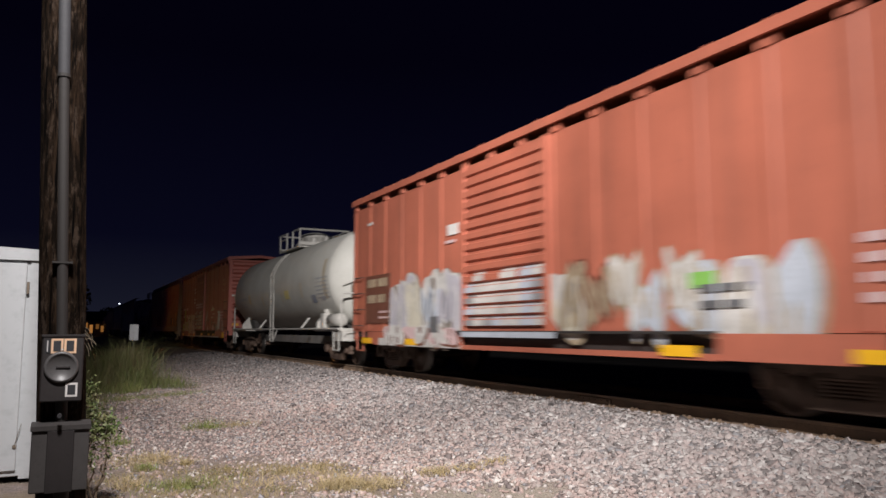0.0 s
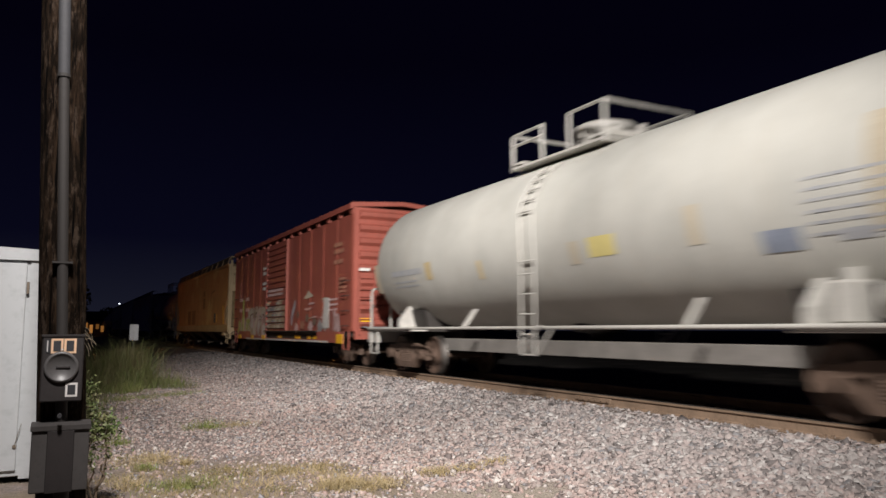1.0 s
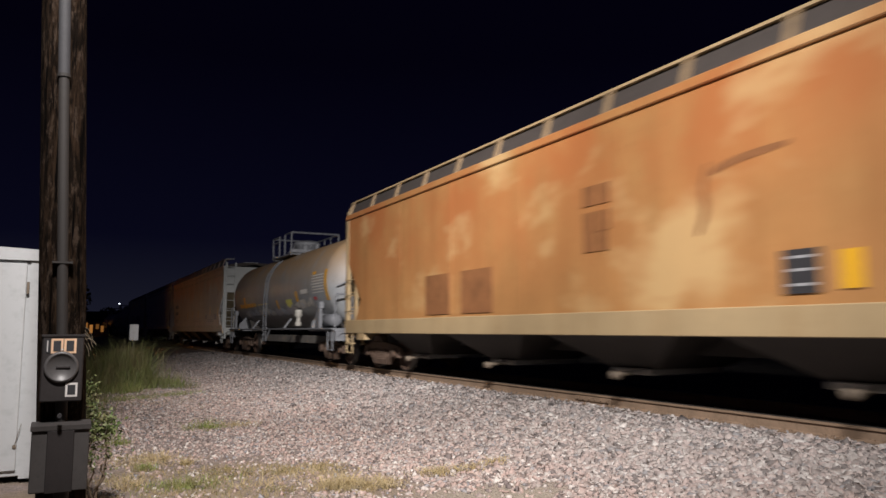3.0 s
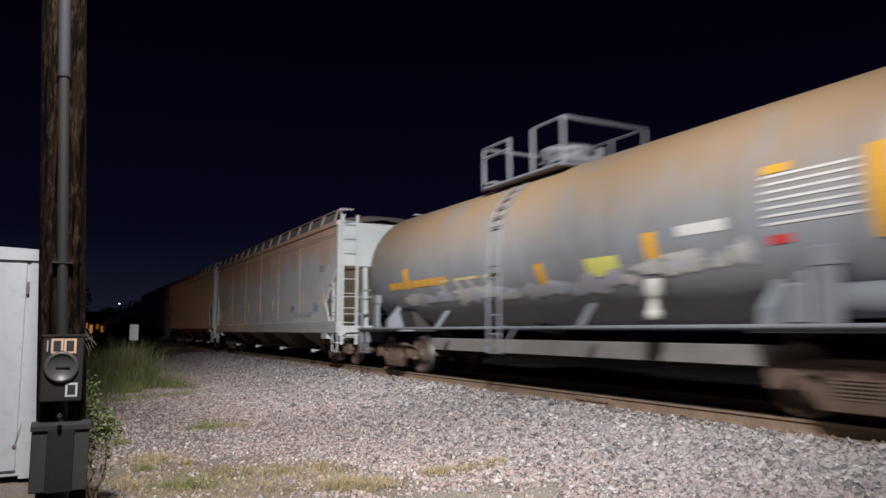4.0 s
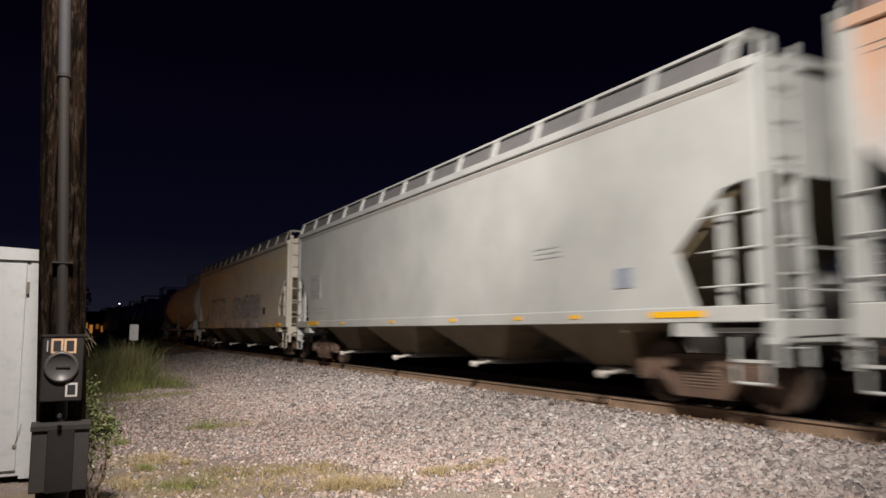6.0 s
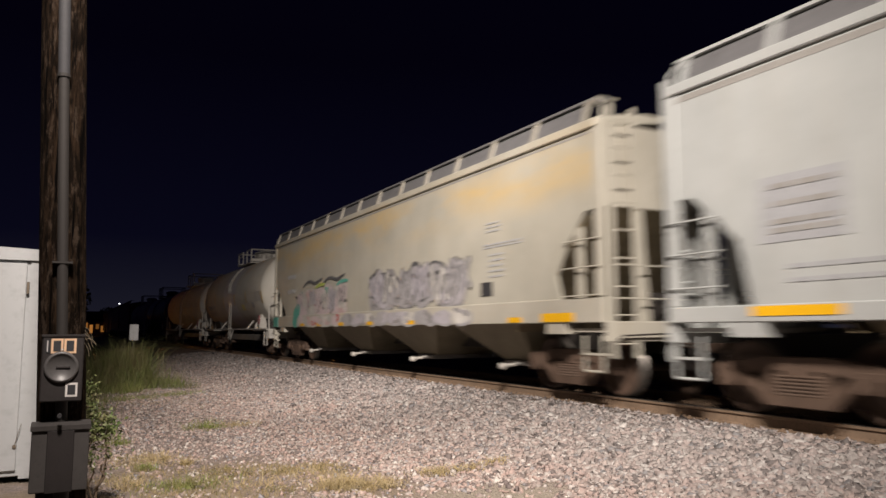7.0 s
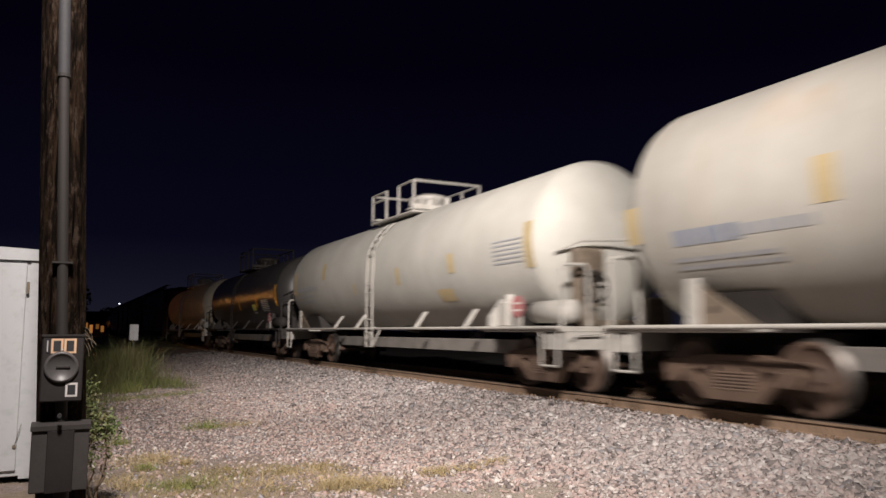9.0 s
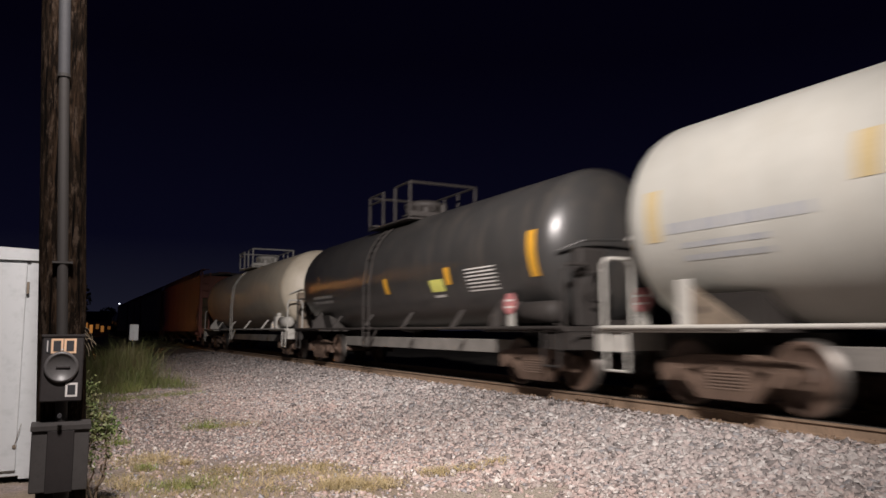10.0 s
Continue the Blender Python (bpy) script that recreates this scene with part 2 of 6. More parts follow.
def lathe(bm, prof, axis_point, direction, seg=48, smooth=True):
    """Turn (along, radius) pairs round a line."""
    o, d = Vector(axis_point), Vector(direction).normalized()
    rot = d.to_track_quat("Z", "Y").to_matrix()
    rings = []
    for a, r in prof:
        if r < 1e-4:
            rings.append([bm.verts.new(o + d * a)])
        else:
            rings.append([bm.verts.new(o + d * a + rot @ Vector((r * math.cos(2 * math.pi * i / seg), r * math.sin(2 * math.pi * i / seg), 0))) for i in range(seg)])
    for u, v in zip(rings, rings[1:]):
        for i in range(seg):
            j = (i + 1) % seg
            q = [u[i % len(u)], u[j % len(u)], v[j % len(v)], v[i % len(v)]]
            q = list(dict.fromkeys(q))
            if len(q) > 2:
                bm.faces.new(q).smooth = smooth
    return bm


# ================= trucks (shared meshes) =================
WHEEL_R = 0.457
AXLE_GAP = 1.78


def wheelset_mesh():
    bm = B()
    for s in (-1, 1):
        x = s * 0.70
        prof = [(-0.075, 0.0), (-0.075, 0.14), (-0.02, 0.16), (-0.015, 0.36), (-0.07, 0.39), (-0.07, WHEEL_R - 0.012), (0.055, WHEEL_R), (0.06, WHEEL_R + 0.028),
                (0.085, WHEEL_R + 0.02), (0.085, 0.38), (0.02, 0.35), (0.02, 0.17), (0.085, 0.14), (0.085, 0.0)]
        lathe(bm, prof, (x, 0, 0), (-s, 0, 0), 36)
    for f in bm.faces:
        c = f.calc_center_median()
        if math.hypot(c.y, c.z) > WHEEL_R - 0.03:
            f.material_index = 1
    rod(bm, (-1.02, 0, 0), (1.02, 0, 0), 0.075, 14)
    for s in (-1, 1):
        for i in range(3):
            a = i * 2.094
            rod(bm, (s * 1.02, 0.045 * math.cos(a), 0.045 * math.sin(a)), (s * 1.035, 0.045 * math.cos(a), 0.045 * math.sin(a)), 0.016, 6)
    bmesh.ops.recalc_face_normals(bm, faces=bm.faces)
    me = bpy.data.meshes.new("wheelset")
    bm.to_mesh(me)
    bm.free()
    me.materials.append(M_WHEEL), me.materials.append(M_TREAD)
    return me


def plain_mesh(name, bm, *mats):
    bmesh.ops.recalc_face_normals(bm, faces=bm.faces)
    me = bpy.data.meshes.new(name)
    bm.to_mesh(me)
    bm.free()
    for m in mats:
        me.materials.append(m)
    return me


def sideframe_mesh():
    """A cast side frame: arched top member, dropping tension member, window posts and pedestal jaws; z from the axle."""
    bm = B()
    top = [(-1.16, -0.02), (-1.16, 0.15), (-0.98, 0.21), (-0.70, 0.20), (-0.48, 0.27), (0.48, 0.27), (0.70, 0.20), (0.98, 0.21), (1.16, 0.15), (1.16, -0.02), (0.98, 0.06), (0.78, 0.06), (0.66, 0.04), (0.42, 0.12),
           (-0.42, 0.12), (-0.66, 0.04), (-0.78, 0.06), (-0.98, 0.06)]
    prism(bm, top, 0, -0.07, 0.07)
    low = [(-0.80, 0.08), (-0.66, 0.08), (-0.40, -0.19), (0.40, -0.19), (0.66, 0.08), (0.80, 0.08), (0.62, -0.12), (0.44, -0.31), (-0.44, -0.31), (-0.62, -0.12)]
    prism(bm, low, 0, -0.08, 0.08)
    for s in (-1, 1):
        box(bm, -0.075, 0.075, s * 0.36 - 0.06, s * 0.36 + 0.06, -0.2, 0.14)
        box(bm, -0.07, 0.07, s * 1.08 - 0.05, s * 1.08 + 0.05, -0.12, 0.05)
        box(bm, -0.07, 0.07, s * 0.72 - 0.05, s * 0.72 + 0.05, -0.10, 0.08)
        rod(bm, (-0.13, s * 0.89, 0), (0.05, s * 0.89, 0), 0.105, 14)
        box(bm, -0.10, 0.06, s * 0.89 - 0.1, s * 0.89 + 0.1, 0.02, 0.13)
    bmesh.ops.bevel(bm, geom=[e for e in bm.edges if e.calc_length() > 0.1], offset=0.012, segments=1, affect="EDGES")
    return plain_mesh("sideframe", bm, M_TRUCK)


def spring_mesh():
    bm = B()
    prof = [(-0.19, 0.0), (-0.19, 0.04)]
    for j in range(6):
        z = -0.185 + j * 0.042
        prof += [(z, 0.036), (z + 0.012, 0.056), (z + 0.026, 0.056), (z + 0.038, 0.036)]
    lathe(bm, prof + [(0.06, 0.036), (0.06, 0.0)], (0, 0, 0), (0, 0, 1), 8)
    return plain_mesh("spring", bm, M_TRUCK)


def bolster_mesh():
    bm = B()
    box(bm, -1.08, 1.08, -0.2, 0.2, 0.02, 0.2, 0, 0.02)
    rod(bm, (0, 0, 0.2), (0, 0, 0.32), 0.2, 16)
    for s in (-1, 1):
        box(bm, -0.9, 0.9, s * 0.36 - 0.05, s * 0.36 + 0.05, -0.12, -0.02)
        box(bm, -0.62, 0.62, s * 0.4 - 0.07, s * 0.4 + 0.07, -0.04, 0.02)
    return plain_mesh("truck", bm, M_TRUCK)


ME_WHEELSET, ME_FRAME, ME_SPRING, ME_BOLSTER = wheelset_mesh(), sideframe_mesh(), spring_mesh(), bolster_mesh()
WHEELSETS = []
CARS = []


def truck(root, y):
    t = share("truck", ME_BOLSTER, root, pose(0, y, WHEEL_R))
    for s in (-1, 1):
        share("sideframe", ME_FRAME, t, pose(s * 1.0, 0, 0, 0, 0, 0 if s < 0 else 180))
        for i in range(-2, 3):
            share("spring", ME_SPRING, t, pose(s * 1.04, i * 0.116, 0))
        w = share("wheelset", ME_WHEELSET, t, pose(0, s * AXLE_GAP / 2, 0))
        WHEELSETS.append((w, s * AXLE_GAP / 2))
    return t


def coupler(root, y, s, mat=None):
    """A knuckle coupler, its air hose and cut lever at the end y; s is the way out."""
    bm = B()
    box(bm, -0.09, 0.09, min(y - s * 0.5, y + s * 0.35), max(y - s * 0.5, y + s * 0.35), 0.76, 0.92, 0, 0.015)
    box(bm, -0.17, 0.15, min(y + s * 0.3, y + s * 0.62), max(y + s * 0.3, y + s * 0.62), 0.70, 0.98, 0, 0.04)
    part("coupler", bm, M_TRUCK, root)
    bm = B()
    pipe(bm, [(-0.3, y, 0.78), (-0.32, y + s * 0.2, 0.7), (-0.30, y + s * 0.38, 0.48), (-0.22, y + s * 0.55, 0.36), (-0.12, y + s * 0.68, 0.40)], 0.028)
    part("air_hose", bm, M_DARK_STEEL, root)
    bm = B()
    pipe(bm, [(-1.4, y + s * 0.06, 0.86), (-1.3, y + s * 0.1, 0.95), (-0.4, y + s * 0.12, 0.98), (-0.1, y + s * 0.35, 1.0)], 0.016)
    part("cut_lever", bm, mat or M_DARK_STEEL, root)


def ladder(root, mat, pts_a, pts_b, z0, z1, n, r=0.016, label="", flat=0.0):
    """Two stiles (x, y) at pts_a and pts_b with n rungs."""
    bm = B()
    for x, y in (pts_a, pts_b):
        box(bm, x - 0.02 - flat, x + 0.02 + flat, y - 0.02, y + 0.02, z0, z1)
    for i in range(n):
        z = z0 + (z1 - z0) * (i + 0.5) / n
        rod(bm, (pts_a[0], pts_a[1], z), (pts_b[0], pts_b[1], z), r, 6)
    return part("ladder", bm, mat, root, label)


# ---- painted letters: strokes with rounded joints on one flat side ----
def squiggle(rnd):
    """A swooping stroke that stands for no letter."""
    n = rnd.randint(4, 6)
    pts, up = [], rnd.random() < 0.5
    for i in range(n):
        a = i / (n - 1)
        b = (0.82 if up else 0.12) + rnd.uniform(-0.14, 0.14)
        pts.append((a * 0.8 + 0.1 + rnd.uniform(-0.12, 0.12), b))
        up = not up
    out = []
    for i in range(n - 1):
        p0, p1, p2, p3 = pts[max(0, i - 1)], pts[i], pts[i + 1], pts[min(n - 1, i + 2)]
        for k in range(4):
            u = k / 4
            out.append(tuple(0.5 * (2 * p1[j] + (p2[j] - p0[j]) * u + (2 * p0[j] - 5 * p1[j] + 4 * p2[j] - p3[j]) * u * u + (3 * p1[j] - p0[j] - 3 * p2[j] + p3[j]) * u ** 3) for j in (0, 1)))
    out.append(pts[-1])
    return [out]


def strokes(bm, lines, y0, w, z0, h, x, thick):
    """One ribbon of paint along each line, swelling and thinning a little, with rounded ends."""
    for ln in lines:
        pts = [Vector((x, y0 - (a * w), z0 + b * h)) for a, b in ln]
        left, right = [], []
        for i, p in enumerate(pts):
            d = pts[min(i + 1, len(pts) - 1)] - pts[max(i - 1, 0)]
            n = Vector((0, -d.z, d.y)).normalized() * thick / 2 * (0.8 + 0.35 * math.sin(i * 1.7 + y0))
            left.append(bm.verts.new(p + n)), right.append(bm.verts.new(p - n))
        for i in range(len(pts) - 1):
            bm.faces.new((left[i], left[i + 1], right[i + 1], right[i]))
        for i, s in ((0, -1), (-1, 1)):
            d = (pts[i] - pts[1 if i == 0 else -2]).normalized() * thick * 0.35
            bm.faces.new((left[i], bm.verts.new(pts[i] + d + (left[i].co - pts[i]) * 0.5), bm.verts.new(pts[i] + d + (right[i].co - pts[i]) * 0.5), right[i]))


def graffiti(root, side, y_from, y_to, z0, z1, count, fills, outline, seed, thick=0.3, back=None):
    """A row of sprayed letters that runs from y_from down to y_to on the side at x = side; part of the paintwork."""
    rnd = random.Random(seed)
    span = (y_from - y_to) / count
    if back:
        bm = B()
        n = 40
        top, low = [], []
        for i in range(n + 1):
            y = y_from + 0.15 - (y_from - y_to + 0.3) * i / n
            top.append((y, z1 + rnd.uniform(-0.12, 0.08) * (z1 - z0)))
            low.append((y, z0 - rnd.uniform(-0.05, 0.1) * (z1 - z0)))
        for i in range(n):
            bm.faces.new([bm.verts.new((side - 0.003, *p)) for p in (top[i], top[i + 1], low[i + 1], low[i])])
        part("sprayed_background", bm, back, root)
    for i in range(count):
        m, line = fills[i % len(fills)], outline or fills[(i + 1) % len(fills)]
        w, h = span * rnd.uniform(0.85, 1.3), (z1 - z0) * rnd.uniform(0.7, 1.0)
        y, z = y_from - span * i + 0.1 * span * rnd.uniform(-1, 1), z0 + (z1 - z0 - h) * rnd.random()
        x = side - 0.004 - 0.0007 * i
        for k in range(2 if rnd.random() < 0.6 else 1):
            body = squiggle(rnd)
            for name, mat, dx, th in (("sprayed_edge", line, 0.0, 1.4), ("sprayed_shape", m, 0.006, rnd.uniform(0.8, 1.05))):
                bm = B()
                strokes(bm, body, y, w, z, h, x - dx - 0.0003 * k, thick * th)
                part(name, bm, mat, root)
        bm = B()
        strokes(bm, squiggle(rnd), y, w * 0.9, z + 0.1 * h, h * 0.8, x - 0.012, thick * 0.2)
        part("sprayed_line", bm, line if rnd.random() < 0.6 else M_G_DARK, root)


def sprayed_fan(root, name, pts, x, mat):
    """A filled sprayed patch; pts: (y, z)."""
    bm = B()
    mid = bm.verts.new((x, sum(p[0] for p in pts) / len(pts), sum(p[1] for p in pts) / len(pts)))
    ring = [bm.verts.new((x, *p)) for p in pts]
    for i in range(len(ring)):
        bm.faces.new((mid, ring[i], ring[(i + 1) % len(ring)]))
    part(name, bm, mat, root)


def sprayed_stroke(root, name, pts, x, w, mat):
    """A sprayed line with thin ends, rounded through its points."""
    for _ in range(2):
        pts = [pts[0]] + [(p[0] * a + q[0] * (1 - a), p[1] * a + q[1] * (1 - a)) for p, q in zip(pts, pts[1:]) for a in (0.75, 0.25)] + [pts[-1]]
    bm = B()
    last = None
    for i, p in enumerate(pts):
        q, o = pts[min(i + 1, len(pts) - 1)], pts[max(i - 1, 0)]
        d = math.hypot(q[0] - o[0], q[1] - o[1]) or 1
        e = w * math.sin(math.pi * (i + 0.5) / len(pts)) ** 0.5 / d
        pair = [bm.verts.new((x, p[0] + s * (q[1] - o[1]) * e, p[1] - s * (q[0] - o[0]) * e)) for s in (-1, 1)]
        if last:
            bm.faces.new((last[0], last[1], pair[1], pair[0]))
        last = pair
    part(name, bm, mat, root)


def sprayed_door(root, y0, y1, rows, top, seed, mats):
    """Spray over a corrugated door: columns of colour on each corrugation and on the sheet behind."""
    rnd = random.Random(seed)
    y, cols = y0, []
    while y < y1:
        w = rnd.uniform(0.12, 0.4)
        cols.append((y, min(y1, y + w), top + rnd.uniform(-0.2, 0.12), rnd.choice(mats)))
        y += w
    for z in rows:
        for a, b, lim, m in cols:
            if z < lim:
                m2 = m if rnd.random() < 0.7 else rnd.choice(mats)
                part("sprayed_band", box(B(), -1.589, -1.586, a, b, z - 0.05, z + 0.055), m2, root)
                part("sprayed_band", box(B(), -1.534, -1.531, a, b, z + 0.075, z + 0.125), m2, root)


def sprayed_piece(root, side, y_from, y_to, z0, z1, count, fills, seconds, shadow, dark, seed, flow=0.35):
    """Fat rounded sprayed shapes side by side, with a thrown shadow, inner shading and dark strokes over their tops."""
    rnd = random.Random(seed)
    span = (y_from - y_to) / count

    def fan(name, pts, x, mat):
        sprayed_fan(root, name, pts, x, mat)

    def ribbon(name, pts, x, w, mat):
        sprayed_stroke(root, name, pts, x, w, mat)

    for i in range(count):
        h = (z1 - z0) * rnd.uniform(0.78, 1.0)
        cy, cz = y_from - span * (i + 0.5) + span * rnd.uniform(-0.12, 0.12), z0 + h / 2 + (z1 - z0 - h) * rnd.random()
        a, b, lean = span * rnd.uniform(0.48, 0.57), h / 2, rnd.uniform(-0.25, 0.3)
        ph = [rnd.uniform(0, 6.283) for _ in range(3)]
        x = side - 0.004 - 0.0045 * (i % 2)

        def edge(k, grow=1.0, n=30):
            t = 6.2832 * k / n
            r = grow * (abs(math.cos(t)) ** 3 + abs(math.sin(t)) ** 3) ** (-1 / 3) * (1 + 0.13 * math.sin(2 * t + ph[0]) + 0.10 * math.sin(3 * t + ph[1]) + 0.05 * math.sin(5 * t + ph[2]))
            return cy - a * r * math.cos(t) - lean * a * r * math.sin(t), cz + b * r * math.sin(t)
        fan("sprayed_edge", [(p[0] - 0.07, p[1] - 0.04) for p in (edge(k, 1.06) for k in range(30))], x, shadow)
        fan("sprayed_shape", [edge(k) for k in range(30)], x - 0.0008, fills[i % len(fills)])
        # shading along one flank and a notch that opens the shape
        o = rnd.randint(0, 29)
        fan("sprayed_shade", [edge(o + k, 0.93) for k in range(13)] + [edge(o + 12 - k, rnd.uniform(0.3, 0.6)) for k in range(0, 13, 2)], x - 0.0016, seconds[i % len(seconds)])
        for s in range(rnd.randint(1, 2)):
            w, e = span * rnd.uniform(0.05, 0.11), rnd.choice((-1, 1))
            ny = cy + span * rnd.uniform(-0.2, 0.2)
            fan("sprayed_notch", [(ny - w, cz + e * b * 0.8), (ny - w * 0.8, cz + e * b * 0.25), (ny, cz + e * b * rnd.uniform(0, 0.15)), (ny + w * 0.9, cz + e * b * 0.3), (ny + w * 1.1, cz + e * b * 0.85)], x - 0.0024, shadow)
        if dark:
            o = rnd.randint(1, 6)
            ribbon("sprayed_line", [edge(o + k * 0.7, 1.02) for k in range(rnd.randint(9, 15))], x - 0.0032, rnd.uniform(0.03, 0.06), dark)
            o = rnd.randint(0, 29)
            ribbon("sprayed_line", [edge(o + k, 0.75 - flow * 0.05 * k) for k in range(9)], x - 0.0032, rnd.uniform(0.015, 0.035), dark)


def bars(root, side, y_from, y_to, rows, mat, h=0.1, seed=1, name="lettering", gap=True):
    """Lines of writing that cannot be read: plain bars. rows: heights."""
    rnd = random.Random(seed)
    for z in rows:
        y = y_from
        while y > y_to + 0.05:
            w = rnd.uniform(0.1, 0.35) if gap else (y_from - y_to)
            a = max(y_to, y - w)
            part(name, box(B(), side - 0.004, side + 0.003, a, y, z, z + h), mat, root)
            y = a - 0.06


def plate(root, side, y0, y1, z0, z1, mat, name="reflector", label="", t=0.006):
    return part(name, box(B(), side - t, side + 0.004, y0, y1, z0, z1), mat, root, label)

# ================= freight cars =================


def car_root(name, y0, label, category):
    root = empty(name, (0, y0, 0), label, category, "cars of the freight train")
    CARS.append((root, y0))
    return root


def boxcar(y0, length, paint_mat, label, ribs, door, seed):
    """A ribbed boxcar; local y runs from its leading end backwards, z from the rail head."""
    root = car_root("boxcar", y0, label, "boxcar")
    X = 1.50
    d0, d1 = door
    for s in (-1, 1):
        for a, b in ((0.02, d0), (d1, length - 0.02)):
            bm = box(B(), min(s * X, s * (X - 0.06)), max(s * X, s * (X - 0.06)), a, b, 1.0, 4.27)
            n = ribs
            panel = part("side_panel", bm, paint_mat, root)
            for i in range(n + 1):
                y = a + 0.05 + (b - a - 0.1) * i / n
                poly = [(y - 0.09, -0.004), (y - 0.045, 0.018), (y + 0.045, 0.018), (y + 0.09, -0.004)]
                part("rib", prism(B(), [(s * (X + h), yy) for yy, h in poly], 2, 1.02, 4.25), paint_mat, panel)
        # side posts that carry the roof, with open shade between them
        n = 15
        for i in range(n + 1):
            y = 0.1 + (length - 0.2) * i / n
            part("eave_bracket", box(B(), min(s * 1.44, s * 1.535), max(s * 1.44, s * 1.535), y - 0.10, y + 0.10, 4.27, 4.42), paint_mat, root)
        # corrugated door
        bm = box(B(), min(s * 1.47, s * 1.53), max(s * 1.47, s * 1.53), d0 + 0.02, d1 - 0.02, 1.0, 4.27)
        dr = part("sliding_door", bm, paint_mat, root, "corrugated sliding door")
        k = 15
        for i in range(k):
            z = 1.06 + (4.22 - 1.06) * (i + 0.5) / k
            part("corrugation", prism(B(), [(s * 1.526, z - 0.085), (s * 1.585, z - 0.05), (s * 1.585, z + 0.055), (s * 1.526, z + 0.075)], 1, d0 + 0.12, d1 - 0.12), paint_mat, dr)
        for y in (d0 + 0.05, d1 - 0.05):
            part("door_stile", box(B(), min(s * 1.526, s * 1.59), max(s * 1.526, s * 1.59), y - 0.05, y + 0.05, 1.0, 4.27), paint_mat, dr)
        # sill with the door track
        bm = box(B(), min(s * 1.38, s * 1.46), max(s * 1.38, s * 1.46), 0.1, length - 0.1, 0.86, 1.02)
        part("side_sill", bm, M_DARK_STEEL, root)
        lower = [(d1 + 0.1, 0.67), (length - 1.6, 0.67), (length - 1.1, 0.78), (length - 1.1, 0.99), (d1 + 0.1, 0.99)]
        part("side_skirt", prism(B(), lower, 0, s * 1.50, s * 1.545), paint_mat, root)
        lower = [(1.3, 0.67), (3.0, 0.67), (3.0, 0.99), (0.9, 0.99), (0.9, 0.78)]
        part("side_skirt", prism(B(), lower, 0, s * 1.50, s * 1.545), paint_mat, root)
        part("lower_flange", box(B(), min(s * 1.44, s * 1.55), max(s * 1.44, s * 1.55), 3.0, d1 + 0.1, 0.66, 0.74), paint_mat, root)
        part("flange_web", box(B(), min(s * 1.40, s * 1.44), max(s * 1.40, s * 1.44), 3.0, d1 + 0.1, 0.68, 0.9), M_DARK_STEEL, root)
        part("door_track", box(B(), min(s * 1.5, s * 1.60), max(s * 1.5, s * 1.60), 3.0, d1 + 0.2, 0.98, 1.02), M_DARK_STEEL, root)
        # hand holds
        for e in (0.25, length - 0.7):
            for i in range(4):
                z = 1.15 + 0.42 * i
                part("handhold", pipe(B(), [(s * 1.5, e, z), (s * 1.6, e, z), (s * 1.6, e + 0.45, z), (s * 1.5, e + 0.45, z)], 0.014), M_DARK_STEEL, root)
            bm = B()
            pipe(bm, [(s * 1.5, e, 1.0), (s * 1.5, e, 0.5), (s * 1.5, e + 0.45, 0.5), (s * 1.5, e + 0.45, 1.0)], 0.02)
            part("sill_step", bm, paint_mat, root)
    # roof with its rolled edge
    sec = [(-1.60, 4.40), (-1.60, 4.55), (-1.5, 4.59), (0, 4.70), (1.5, 4.59), (1.60, 4.55), (1.60, 4.40), (1.55, 4.40), (1.5, 4.46), (0, 4.58), (-1.5, 4.46), (-1.55, 4.40)]
    bm = prism(B(), sec, 1, -0.02, length + 0.02)
    for i in range(17):
        y = 0.2 + (length - 0.4) * i / 16
        part("roof_seam", prism(B(), [(-1.5, 4.55), (-1.5, 4.62), (0, 4.73), (1.5, 4.62), (1.5, 4.55), (0, 4.66)], 1, y - 0.03, y + 0.03), paint_mat, root)
    part("roof", bm, paint_mat, root)
    # corrugated ends
    for y, s in ((0.0, -1), (length, 1)):
        bm = box(B(), -1.5, 1.5, y - 0.04, y + 0.04, 1.0, 4.45)
        end = part("end_wall", bm, paint_mat, root)
        k = 9
        for i in range(k):
            z = 1.25 + 3.0 * i / (k - 1)
            part("corrugation", prism(B(), [(y + s * 0.036, z - 0.14), (y + s * 0.13, z - 0.05), (y + s * 0.13, z + 0.06), (y + s * 0.036, z + 0.12)], 0, -1.34, 1.34), paint_mat, end)
        for sx in (-1, 1):
            part("corner_post", box(B(), min(sx * 1.505, sx * 1.38), max(sx * 1.505, sx * 1.38), min(y + s * 0.03, y + s * 0.075), max(y + s * 0.03, y + s * 0.075), 1.0, 4.44), paint_mat, end)
        part("end_sill", box(B(), -1.45, 1.45, min(y, y + s * 0.12), max(y, y + s * 0.12), 0.78, 1.02), paint_mat, root)
        ladder(root, paint_mat, (-1.36, y + s * 0.17), (-0.92, y + s * 0.17), 0.9, 2.6 if s < 0 else 4.3, 6 if s < 0 else 9)
        part("crossover_step", box(B(), -1.3, 1.3, min(y + s * 0.1, y + s * 0.34), max(y + s * 0.1, y + s * 0.34), 1.1, 1.13), M_GRATE, root)
